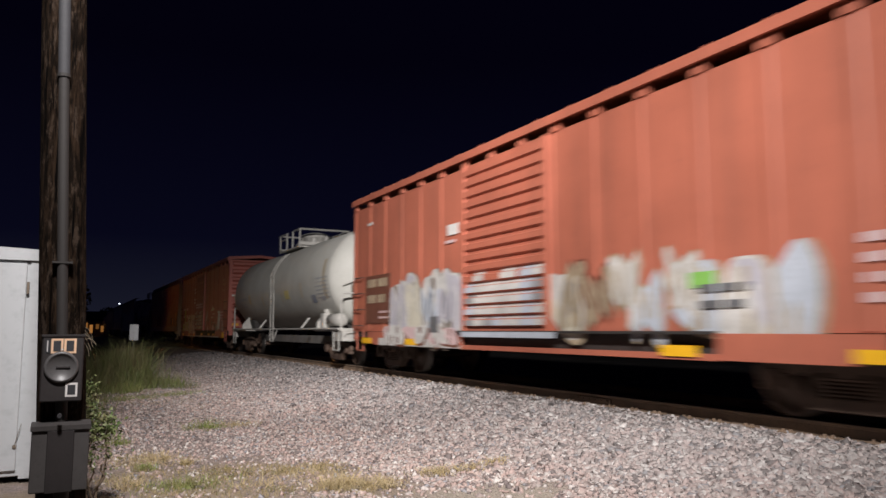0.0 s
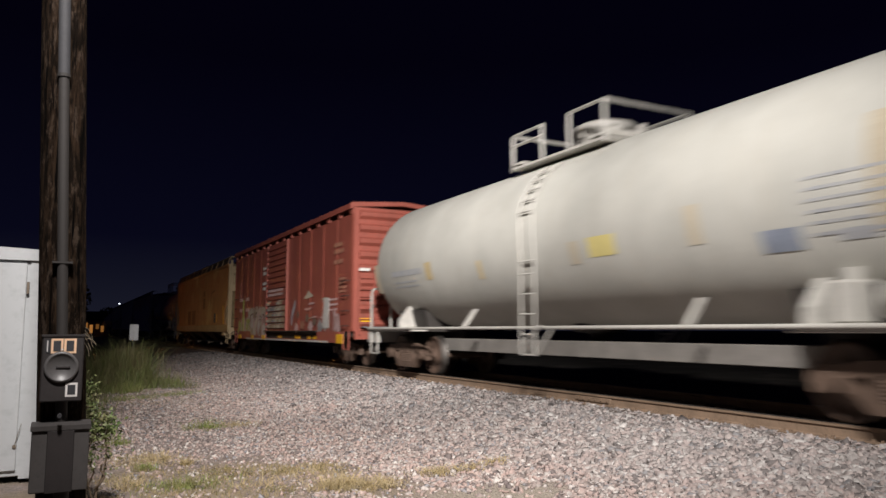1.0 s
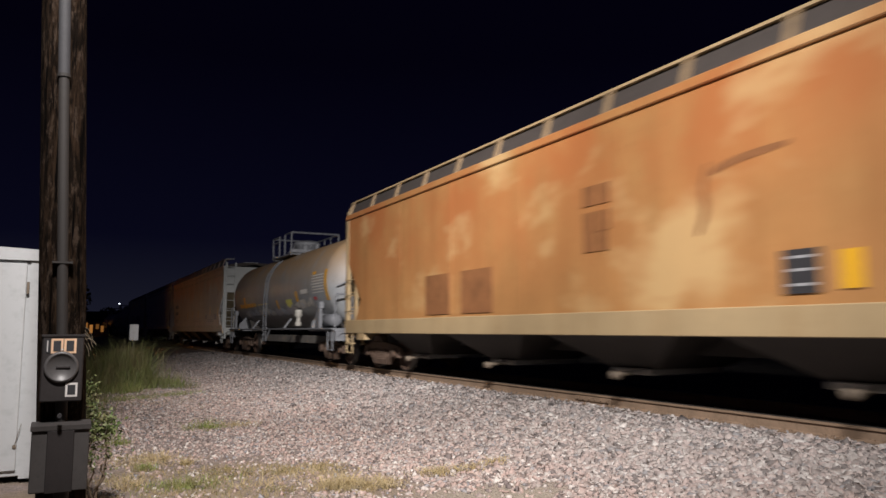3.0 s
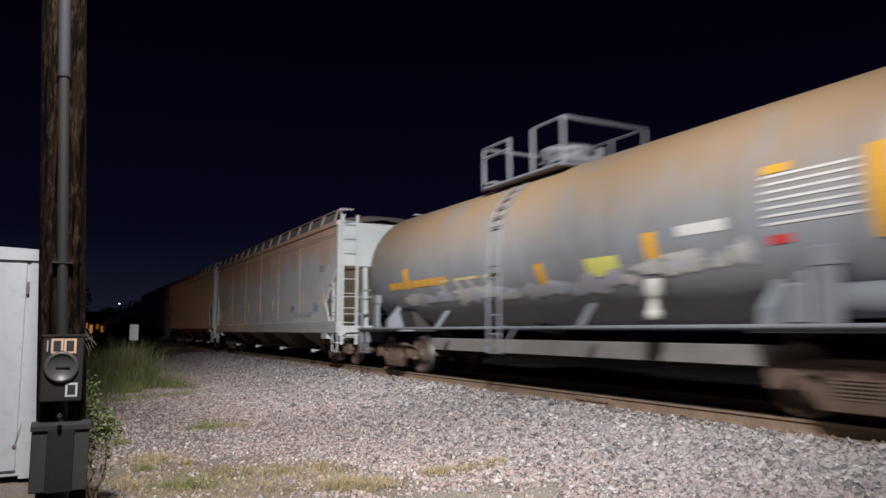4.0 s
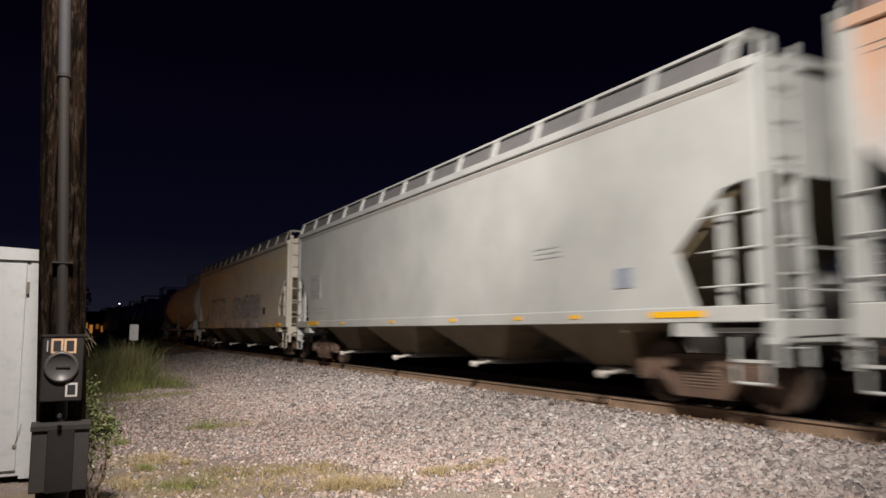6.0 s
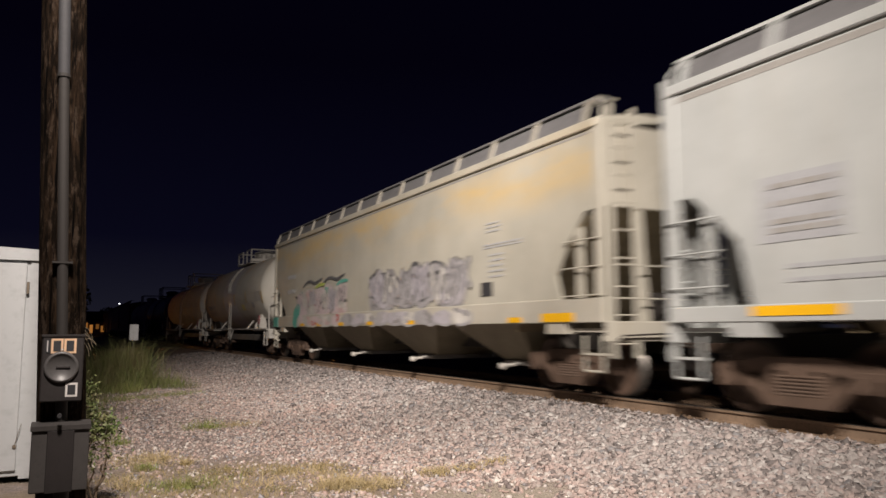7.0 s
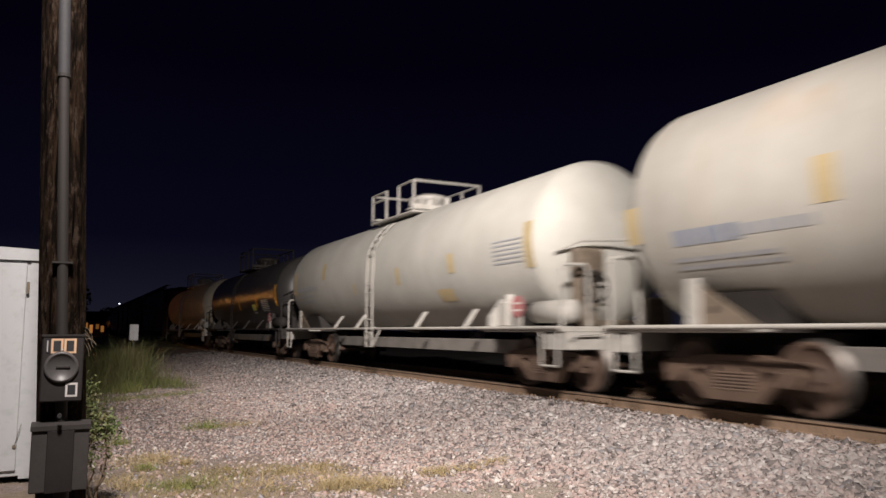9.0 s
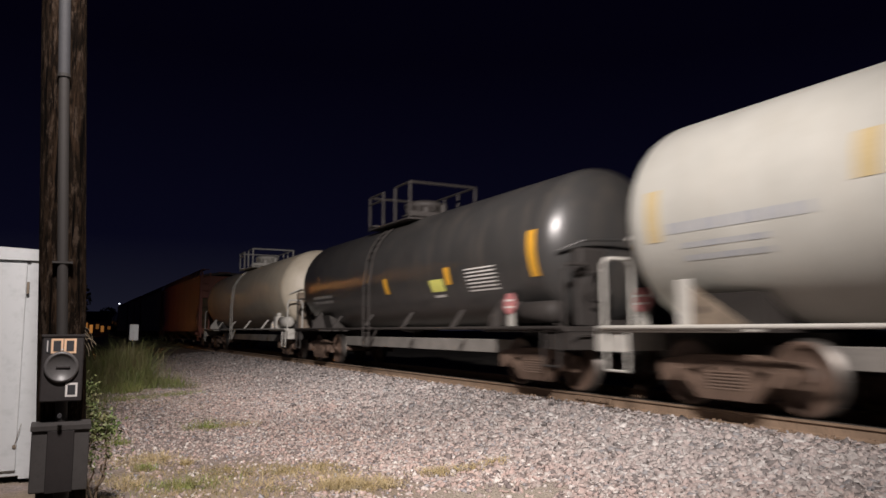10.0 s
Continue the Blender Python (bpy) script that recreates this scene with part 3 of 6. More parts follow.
        if s < 0:
            bm = lathe(B(), [(0, 0.26), (0.03, 0.29), (0.06, 0.26)], (0.62, y - 0.16, 2.1), (0, -1, 0), 20)
            part("brake_wheel", bm, M_DARK_STEEL, root)
            part("brake_housing", box(B(), 0.42, 0.86, y - 0.18, y - 0.1, 1.7, 2.4, 0, 0.02), M_DARK_STEEL, root)
            part("reflector", box(B(), -1.32, -1.0, y - 0.135, y - 0.12, 1.26, 1.36), M_YELLOW, root)
            part("reflector", box(B(), 0.9, 1.3, y - 0.135, y - 0.12, 1.26, 1.36), M_YELLOW, root)
            part("stencil", box(B(), -1.36, -1.05, y - 0.135, y - 0.12, 2.66, 2.74), M_WHITE_TEXT, root)
    part("floor_frame", box(B(), -1.42, 1.42, 0.1, length - 0.1, 1.0, 1.08), M_DARK_STEEL, root)
    part("center_sill", box(B(), -0.25, 0.25, 0.0, length, 0.62, 1.0), M_DARK_STEEL, root)
    for s in (0.32, 0.42, 0.55):
        part("crossbearer", box(B(), -1.4, 1.4, length * s, length * s + 0.2, 0.78, 1.0), M_DARK_STEEL, root)
    for y in (1.7, length - 1.7):
        truck(root, y)
    coupler(root, 0, -1), coupler(root, length, 1)
    return root


def hopper(y0, length, side_mat, end_mat, label, sill=(0.95, 1.3), rounded=False, deck_mat=None, band=None, bays=4, bay_mat=None, posts=12, outlet=None, tail=None, lead=None, bracket_mat=None, screen_mat=None, chute=0.5):
    """A covered hopper car with slope sheets, open end bays, roof walk and outlet chutes."""
    root = car_root("hopper_car", y0, label, "hopper car")
    X, top = 1.52, 4.18
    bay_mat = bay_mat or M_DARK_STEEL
    if rounded:
        notch = [(0.22, 2.86), (0.55, 2.80), (0.85, 2.62), (1.15, 2.34), (1.4, 2.05), (1.52, 1.8), (1.52, sill[1] - 0.015)]
    else:
        notch = [(0.20, 2.92), (1.2, 1.84), (0.82, sill[1] - 0.015)]
    for s in (-1, 1):
        poly = [(0.2, top)] + (lead or notch) + [(length - a, b) for a, b in reversed(tail or notch)] + [(length - 0.2, top)]
        sheet = part("side_sheet", prism(B(), poly, 0, s * X, s * (X - 0.05)), side_mat, root)
        if not rounded:
            for i in range(1, 6):
                y = 1.2 + (length - 2.4) * i / 6
                part("weld_seam", box(B(), min(s * (X - 0.004), s * (X + 0.005)), max(s * (X - 0.004), s * (X + 0.005)), y - 0.015, y + 0.015, sill[1] + 0.03, top - 0.05), side_mat, sheet)
        part("side_sill", box(B(), min(s * 1.42, s * 1.545), max(s * 1.42, s * 1.545), 0.05, length - 0.05, sill[0], sill[1], 0, 0.012), end_mat, root)
        part("top_chord", box(B(), min(s * 1.44, s * 1.57), max(s * 1.44, s * 1.57), 0.12, length - 0.12, top - 0.08, top + 0.06, 0, 0.015), side_mat, root)
        if band:
            part("top_stripe", box(B(), min(s * X, s * (X + 0.0045)), max(s * X, s * (X + 0.0045)), 0.3, length - 0.3, band[0], band[1]), band[2], root)
        # roof walk: edge strip on slanted brackets
        bm = B()
        box(bm, min(s * 1.20, s * 1.46), max(s * 1.20, s * 1.46), 0.25, length - 0.25, 4.56, 4.60)
        part("roof_walk", bm, deck_mat or end_mat, root)
        # where there is no grating, a dark sheet stands in for the shaded gap
        part("walk_screen", prism(B(), [(s * 1.50, 4.24), (s * 1.52, 4.24), (s * 1.40, 4.555), (s * 1.38, 4.555)], 1, 0.45, length - 0.45), screen_mat or (M_GRATE if rounded else M_ROOF_AND_GAP_SHADE), root)
        for i in range(posts + 1):
            y = 0.4 + (length - 0.8) * i / posts
            part("walk_bracket", prism(B(), [(s * 1.53, 4.22), (s * 1.57, 4.22), (s * 1.46, 4.585), (s * 1.42, 4.585)], 1, y - 0.055, y + 0.055), bracket_mat or end_mat, root)
        # corner posts, ladders and hand rails of the open end bays
        for y, e in ((0.0, 1), (length, -1)):
            a, b = sorted((y + e * 0.06, y + e * 0.24))
            part("corner_post", box(B(), min(s * 1.44, s * 1.54), max(s * 1.44, s * 1.54), a, b, sill[1], 4.24, 0, 0.012), end_mat, root)
            a, b = sorted((y + e * 0.62, y + e * 0.74))
            part("bay_post", box(B(), min(s * 1.42, s * 1.49), max(s * 1.42, s * 1.49), a, b, sill[1], 2.45 if not rounded else 2.62), end_mat, root)
            for z in (1.55, 1.98, 2.4):
                part("handrail", rod(B(), (s * 1.57, y + e * 0.08, z), (s * 1.57, y + e * (0.75 + (0.2 if rounded else 0)), z), 0.014, 6), end_mat, root)
            ladder(root, end_mat, (s * 1.42, y - e * 0.03), (s * 0.98, y - e * 0.03), 0.62, 4.4, 9, 0.015, "", 0.02)
            bm = B()
            pipe(bm, [(s * 1.5, y + e * 0.12, 0.95), (s * 1.5, y + e * 0.12, 0.42), (s * 1.5, y + e * 0.55, 0.42), (s * 1.5, y + e * 0.55, 0.95)], 0.022)
            box(bm, min(s * 1.42, s * 1.54), max(s * 1.42, s * 1.54), min(y + e * 0.1, y + e * 0.57), max(y + e * 0.1, y + e * 0.57), 0.66, 0.69)
            part("sill_step", bm, end_mat, root)
            a, b = sorted((y + e * 1.0, y + e * 1.5))
            part("jacking_pad", box(B(), min(s * 1.3, s * 1.53), max(s * 1.3, s * 1.53), a, b, sill[0] - 0.17, sill[0]), end_mat, root)
            bm = B()
            pipe(bm, [(s * 1.44, y + e * 0.1, 4.2), (s * 1.44, y + e * 0.1, 4.45), (s * 1.40, y + e * 0.3, 4.61), (s * 1.0, y + e * 0.3, 4.61)], 0.024)
            part("roof_handrail", bm, end_mat, root)
    # roof shell with a trough of hatches
    sec = [(-1.5, 4.2), (-1.2, 4.34), (-0.5, 4.44), (0.5, 4.44), (1.2, 4.34), (1.5, 4.2), (1.48, 4.14), (0, 4.36), (-1.48, 4.14)]
    part("roof", prism(B(), sec, 1, 0.22, length - 0.22), side_mat if rounded else M_ROOF_AND_GAP_SHADE, root)
    for i in range(5):
        a = 0.9 + (length - 1.8) * i / 5
        part("hatch_cover", box(B(), -0.36, 0.36, a, a + (length - 1.8) / 5 - 0.12, 4.43, 4.53, 0, 0.02), end_mat, root)
    # ends: upper sheet, slope sheet, platform, bay braces
    for y, e in ((0.0, 1), (length, -1)):
        a, b = sorted((y + e * 0.24, y + e * 0.29))
        part("end_sheet", box(B(), -1.46, 1.46, a, b, 2.92, 4.22), end_mat, root)
        q = [(y + e * 0.29, 2.95), (y + e * 0.24, 2.92), (y + e * 2.5, 1.0), (y + e * 2.56, 1.0)]
        # slope sheets take the chute colour that has the shade painted in
        part("slope_sheet", prism(B(), q, 0, -1.44, 1.44), M_SHADED_CHUTE if end_mat is not M_TAN_END else end_mat, root)
        a, b = sorted((y, y + e * 1.25))
        part("end_platform", box(B(), -1.42, 1.42, a, b, 1.0, 1.06), end_mat, root)
        a, b = sorted((y - e * 0.04, y + e * 0.1))
        part("end_sill", box(B(), -1.5, 1.5, a, b, 0.86, 1.16, 0, 0.015), end_mat, root)
        for x in (-0.6, 0.6):
            part("end_brace", prism(B(), [(y + e * 0.15, 1.06), (y + e * 0.3, 1.06), (y + e * 0.42, 2.9), (y + e * 0.27, 2.9)], 0, x - 0.06, x + 0.06), end_mat, root)
        bm = rod(B(), (0.1, y + e * 0.9, 1.42), (0.95, y + e * 0.9, 1.42), 0.24, 18)
        part("air_reservoir", bm, M_DARK_STEEL, root)
        for z in (1.5, 2.0):
            part("end_handrail", rod(B(), (-1.4, y + e * 0.02, z), (1.4, y + e * 0.02, z), 0.015, 6), end_mat, root)
    bm = lathe(B(), [(0, 0.25), (0.03, 0.28), (0.06, 0.25)], (0.5, -0.02, 2.3), (0, -1, 0), 20)
    part("brake_wheel", bm, M_DARK_STEEL, root)
    part("center_sill", box(B(), -0.25, 0.25, 0.0, length, 0.66, 0.98), M_DARK_STEEL, root)
    # outlet chutes
    a0, a1 = 1.55, length - 1.55
    w = (a1 - a0) / bays
    for i in range(bays):
        c, h = a0 + w * (i + 0.5), w * chute - 0.16
        bm = B()
        hi = [bm.verts.new((x, c + yy, sill[0] + 0.12)) for x, yy in ((-1.42, -(h if i else 1.0)), (1.42, -(h if i else 1.0)), (1.42, h if i < bays - 1 else 1.0), (-1.42, h if i < bays - 1 else 1.0))]
        lo = [bm.verts.new((x, c + yy, 0.46)) for x, yy in ((-0.72, -0.5), (0.72, -0.5), (0.72, 0.5), (-0.72, 0.5))]
        for j in range(4):
            bm.faces.new((hi[j], hi[(j + 1) % 4], lo[(j + 1) % 4], lo[j]))
        bm.faces.new(lo), bm.faces.new(hi)
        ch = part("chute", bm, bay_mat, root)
        bm = box(B(), -0.78, 0.78, c - 0.42, c + 0.42, 0.36, 0.46, 0, 0.015)
        rod(bm, (-0.95, c - 0.2, 0.41), (0.95, c - 0.2, 0.41), 0.03, 8)
        part("outlet_gate", bm, outlet or M_SILL_GREY, ch)
        bm = rod(B(), (-1.16, c - 0.12, 0.37), (-0.74, c - 0.12, 0.40), 0.03, 8)
        lathe(bm, [(0, 0), (0, 0.055), (0.07, 0.07), (0.13, 0.05), (0.13, 0)], (-1.24, c - 0.12, 0.36), (1, 0, 0), 10)
        part("gate_crank", bm, M_WHITE_METAL if bay_mat is not M_DARK_STEEL else M_DULL_BROWN, ch)
    for y in (1.52, length - 1.52):
        truck(root, y)
    coupler(root, 0, -1), coupler(root, length, 1)
    return root


TANK_R, TANK_Z = 1.49, 2.56     # set anew by each tank car


def shell_patch(root, y0, y1, z0, z1, mat, name="stencil", skew=0.0):
    """A painted patch that follows the tank's curve on its -x side."""
    bm = B()
    r = TANK_R + 0.006
    n = 8
    vs = []
    for i in range(n + 1):
        z = z0 + (z1 - z0) * i / n
        x = -math.sqrt(max(0.01, r * r - (z - TANK_Z) ** 2))
        vs.append((bm.verts.new((x, y0 + skew * i / n, z)), bm.verts.new((x, y1 + skew * i / n, z))))
    for a, b in zip(vs, vs[1:]):
        bm.faces.new((a[0], a[1], b[1], b[0]))
    return part(name, bm, mat, root)


def shell_blob(root, cy, cz, a, b, mat, seed, name="sprayed_shape", lift=0.007):
    """A ragged sprayed cloud that follows the tank's curve."""
    rnd = random.Random(seed)
    ph = [rnd.uniform(0, 6.283) for _ in range(4)]
    r = TANK_R + lift
    bm = B()

    def at(y, z):
        return bm.verts.new((-math.sqrt(max(0.01, r * r - (z - TANK_Z) ** 2)), y, z))
    n = 28
    rings = []
    for f in (0.35, 0.7, 1.0):
        ring = []
        for k in range(n):
            t = 6.2832 * k / n
            q = f * (1 + (0.20 * math.sin(2 * t + ph[0]) + 0.15 * math.sin(3 * t + ph[1]) + 0.12 * math.sin(5 * t + ph[2]) + 0.07 * math.sin(9 * t + ph[3])) * f)
            ring.append(at(cy + a * q * math.cos(t), cz + b * q * math.sin(t)))
        rings.append(ring)
    mid = at(cy, cz)
    for k in range(n):
        j = (k + 1) % n
        bm.faces.new((mid, rings[0][k], rings[0][j]))
        for u, v in zip(rings, rings[1:]):
            bm.faces.new((u[k], v[k], v[j], u[j]))
    return part(name, bm, mat, root)


def shell_bars(root, y_from, y_to, rows, mat, h=0.05, seed=0, solid=False):
    rnd = random.Random(seed)
    for z in rows:
        y = y_from
        while y > y_to + 0.04:
            e = y_to if solid else max(y_to, y - rnd.uniform(0.15, 0.4))
            shell_patch(root, e, y, z, z + h, mat, "lettering")
            y = e - 0.06


def tankcar(y0, length, shell_mat, trim, label, dome=None, saddle=(1.5, 1.5), cylinder=True, fence_mat=None, sill_mat=None, gusset=False, reservoir=0.5, ends=(0.30, 0.30), size=(1.49, 2.56), brackets=None):
    """A tank car: shell with domed heads, manway and fenced platform, ladder, side rail pipe, end decks and stub sills."""
    global TANK_R, TANK_Z
    TANK_R, TANK_Z = size
    root = car_root("tank_car", y0, label, "tank car")
    fence_mat = fence_mat or trim
    dome = dome or length / 2
    a, b = ends[0], length - ends[1]
    dp = 0.64
    prof = []
    for i in range(9):
        t = math.pi / 2 * i / 8
        prof.append((a + dp - dp * math.cos(t), TANK_R * math.sin(t)))
    n = 5
    for i in range(1, n):
        prof.append((a + dp + (b - a - 2 * dp) * i / n, TANK_R))
    for i in range(9):
        t = math.pi / 2 * (8 - i) / 8
        prof.append((b - dp + dp * math.cos(t), TANK_R * math.sin(t)))
    part("tank_shell", lathe(B(), prof, (0, 0, TANK_Z), (0, 1, 0), 56), shell_mat, root)
    # manway and valves
    zt = TANK_Z + TANK_R
    bm = lathe(B(), [(-0.1, 0.47), (0.30, 0.47), (0.32, 0.54), (0.43, 0.54), (0.46, 0.48), (0.53, 0.25), (0.54, 0)], (0, dome - 0.25, zt), (0, 0, 1), 24)
    mw = part("manway", bm, fence_mat, root)
    for i in range(8):
        t = i * math.pi / 4
        part("bolt", rod(B(), (0.52 * math.cos(t), dome - 0.25 + 0.52 * math.sin(t), zt + 0.2), (0.52 * math.cos(t), dome - 0.25 + 0.52 * math.sin(t), zt + 0.43), 0.025, 6), fence_mat, mw)
    part("valve", rod(B(), (0.2, dome - 0.95, zt - 0.1), (0.2, dome - 0.95, zt + 0.34), 0.09, 10), fence_mat, root)
    part("valve", rod(B(), (-0.25, dome - 0.85, zt - 0.1), (-0.25, dome - 0.85, zt + 0.26), 0.12, 10), fence_mat, root)
    # platform deck and fence
    y0p, y1p = dome - 1.35, dome + 1.35
    bm = B()
    for s in (-1, 1):
        box(bm, min(s * 0.55, s * 0.98), max(s * 0.55, s * 0.98), y0p, y1p, zt - 0.14, zt - 0.10)
    for y in (y0p, y1p - 0.35):
        box(bm, -0.98, 0.98, y, y + 0.35, zt - 0.06, zt - 0.02)
    part("platform", bm, fence_mat, root)
    zr = 4.76
    fence = part("fence", box(B(), -0.98, 0.98, y0p - 0.01, y0p + 0.03, zt - 0.02, zt + 0.06), fence_mat, root)

    def bar(p, q):
        part("post" if p[2] != q[2] else "rail", rod(B(), p, q, 0.032, 4, smooth=False), fence_mat, fence)
    for s in (-1, 1):
        X = s * 0.94
        for y in (y0p, dome - 0.42, dome + 0.38, y1p):
            bar((X, y, zt - 0.16), (X, y, zr))
        gaps = ((y0p, dome - 0.42), (dome + 0.38, y1p)) if s < 0 else ((y0p, y1p),)
        for p, q in gaps:
            bar((X, p, zr), (X, q, zr))
            if s < 0 and p > dome:
                bar((X, p, zr - 0.2), (X, q, zr - 0.2))
    for y in (y0p, y1p):
        bar((-0.94, y, zr), (0.94, y, zr))
    # ladder that bends over the shell
    for s in (-1, 1):
        bm = B()
        path = [(s * 1.56, 0.6), (s * 1.56, 2.2)]
        for i in range(1, 7):
            t = radians(8 + i * 7.5)
            path.append((s * (TANK_R + 0.07) * math.cos(t), TANK_Z - 0.1 + (TANK_R + 0.07) * math.sin(t) + 0.06))
        for dy in (-0.2, 0.2):
            for p, q in zip(path, path[1:]):
                rod(bm, (p[0], dome + dy, p[1]), (q[0], dome + dy, q[1]), 0.022, 4, smooth=False)
        z = 0.62
        while z < 2.2:
            rod(bm, (s * 1.56, dome - 0.2, z), (s * 1.56, dome + 0.2, z), 0.018, 6)
            z += 0.34
        for p, q in zip(path[1:], path[2:]):
            rod(bm, (p[0], dome - 0.2, p[1]), (p[0], dome + 0.2, p[1]), 0.018, 6)
        rod(bm, (s * 1.56, dome - 0.22, 0.62), (s * 1.5, dome - 0.62, 1.08), 0.03, 4)
        rod(bm, (s * 1.56, dome + 0.22, 0.75), (s * 1.56, dome - 0.35, 1.1), 0.03, 4)
        part("ladder", bm, trim, root)
        # side pipe rail and its brackets
        bm = rod(B(), (s * 1.5, 0.1, 1.07), (s * 1.5, length - 0.1, 1.07), 0.03, 8)
        part("side_rail", bm, trim, root)
        for y in brackets or [3.9 + (length - 7.8) * i / 3 for i in range(4)]:
            part("rail_bracket", prism(B(), [(s * 1.5, 1.06), (s * 1.43, 1.06), (s * 1.14, 1.45), (s * 1.21, 1.45)], 1, y - 0.04, y + 0.04), trim, root)
    # end decks, saddles, stub sills
    for y, e in ((0.0, 1), (length, -1)):
        aa, bb = sorted((y, y + e * 2.55))
        part("end_deck", box(B(), -1.48, 1.48, aa, bb, 1.0, 1.09, 0, 0.012), trim, root)
        aa, bb = sorted((y - e * 0.04, y + e * 0.14))
        part("end_sill", box(B(), -1.45, 1.45, aa, bb, 0.72, 1.0), trim, root)
        for s in (-1, 1):
            aa, bb = sorted((y + e * (2.15 if e > 0 else 1.75), y + e * (2.5 if e > 0 else 2.1)))
            if gusset and e < 0:
                # right-angled side plate with a hole under the trailing head; its brown paints in shade
                y1 = y - (1.75)
                bm = prism(B(), [(y1 + 0.1, 1.08), (y1 + 0.1, 1.62), (y1, 1.66), (y1 - 0.12, 1.58), (y1 - 0.95, 1.08)], 0, min(s * 1.41, s * 1.44), max(s * 1.41, s * 1.44))
                part("saddle_gusset", bm, M_DULL_BROWN, root)
                part("saddle_post", box(B(), min(s * 1.442, s * 1.48), max(s * 1.442, s * 1.48), y1 - 0.1, y1 + 0.12, 1.08, 1.68, 0, 0.008), trim, root)
                part("gusset_hole", rod(B(), (s * 1.40, y1 - 0.3, 1.28), (s * 1.445, y1 - 0.3, 1.28), 0.05, 12), M_DARK_STEEL, root)
            else:
                g = [(s * 1.46, 1.08), (s * 1.44, 1.28), (s * 1.16, 1.62), (s * 1.0, 1.3), (s * 0.9, 1.08)]
                part("saddle_gusset", prism(B(), g, 1, aa + 0.1, bb - 0.1), trim, root)
            bm = B()
            pipe(bm, [(s * 1.42, y + e * 0.12, 1.08), (s * 1.42, y + e * 0.12, 2.0), (s * 1.36, y + e * 0.12, 2.1), (s * 0.95, y + e * 0.12, 2.1), (s * 0.88, y + e * 0.12, 2.0), (s * 0.88, y + e * 0.12, 1.08)], 0.032)
            part("end_handrail", bm, trim, root)
            bm = B()
            pipe(bm, [(s * 1.46, y + e * 0.2, 1.0), (s * 1.46, y + e * 0.2, 0.45), (s * 1.46, y + e * 0.65, 0.45), (s * 1.46, y + e * 0.65, 1.0)], 0.022)
            box(bm, min(s * 1.36, s * 1.44), max(s * 1.36, s * 1.44), min(y + e * 0.27, y + e * 0.58), max(y + e * 0.27, y + e * 0.58), 0.72, 0.98)
            part("sill_step", bm, trim, root)
        bm = B()
        pipe(bm, [(-1.25, y + e * 0.5, 2.35), (-0.9, y + e * 0.24, 2.52), (0, y + e * 0.08, 2.56), (0.9, y + e * 0.24, 2.52), (1.25, y + e * 0.5, 2.35)], 0.024)
        part("head_grab_bar", bm, shell_mat if shell_mat is M_BLACK_TANK else trim, root)
        aa, bb = sorted((y + e * 0.3, y + e * 2.7))
        part("saddle", prism(B(), [(-1.0, 1.0), (-1.15, 1.5), (-0.6, 1.25), (0.6, 1.25), (1.15, 1.5), (1.0, 1.0)], 1, aa + 1.0 * (e > 0), bb - 1.0 * (e < 0)), M_DARK_STEEL, root)
    part("center_sill", box(B(), -0.46, 0.46, 2.2, length - 2.2, 0.56, 0.84, 0, 0.01), sill_mat or M_FRAME_GREY, root)
    part("stub_sill", box(B(), -0.25, 0.25, 0.0, 3.0, 0.62, 1.0), M_DARK_STEEL, root)
    part("stub_sill", box(B(), -0.25, 0.25, length - 3.0, length, 0.62, 1.0), M_DARK_STEEL, root)
    bm = lathe(B(), [(-0.3, 0.5), (0.05, 0.5), (0.1, 0.2), (0.32, 0.16), (0.34, 0)], (0, dome, 1.06), (0, 0, -1), 18)
    part("bottom_outlet", bm, M_DARK_STEEL, root)
    if cylinder:
        bm = lathe(B(), [(0, 0), (0.03, 0.12), (0.08, 0.19), (1.05, 0.19), (1.1, 0.12), (1.13, 0)], (-1.22, reservoir or 0.5, 1.34), (0, 1, 0), 20)
        if reservoir is not None:
            part("air_reservoir", bm, trim, root)
        bm = box(B(), -1.42, -1.08, 1.78, 2.08, 1.09, 1.55, 0, 0.03)
        rod(bm, (-1.25, 1.93, 1.5), (-1.25, 1.93, 1.68), 0.1, 10)
        part("brake_valve", bm, trim, root)
        # brake stand with its wheel on the leading deck
        bm = box(B(), -0.95, -0.5, 0.32, 0.5, 1.09, 2.3, 0, 0.03)
        box(bm, -1.02, -0.42, 0.2, 0.46, 1.95, 2.4, 0, 0.05)
        # end gear in a brown darker than the deck trim
        gear = M_DARK_STEEL if trim is M_DARK_STEEL else M_DULL_BROWN
        bs = part("brake_stand", bm, gear, root)
        bm = lathe(B(), [(0, 0.24), (0.03, 0.28), (0.06, 0.24)], (-0.72, 0.16, 1.75), (0, -1, 0), 20)
        for i in range(5):
            t = i * 1.2566
            rod(bm, (-0.72, 0.13, 1.75), (-0.72 + 0.25 * math.cos(t), 0.13, 1.75 + 0.25 * math.sin(t)), 0.014, 5)
        part("brake_wheel", bm, M_DARK_STEEL, bs)
        bm = box(B(), -0.4, 0.3, 0.22, 0.4, 1.09, 1.2)
        part("deck_box", box(bm, 0.5, 1.1, 0.2, 0.5, 1.09, 1.6, 0, 0.03), gear, root)
    for y in (saddle[0], length - saddle[1]):
        truck(root, y)
    coupler(root, 0, -1, trim), coupler(root, length, 1, trim)
    return root


M_FADED_SIGN = simple("faded_red_sign", (0.5, 0.2, 0.2), 0.5, 0, 0.8, 5)


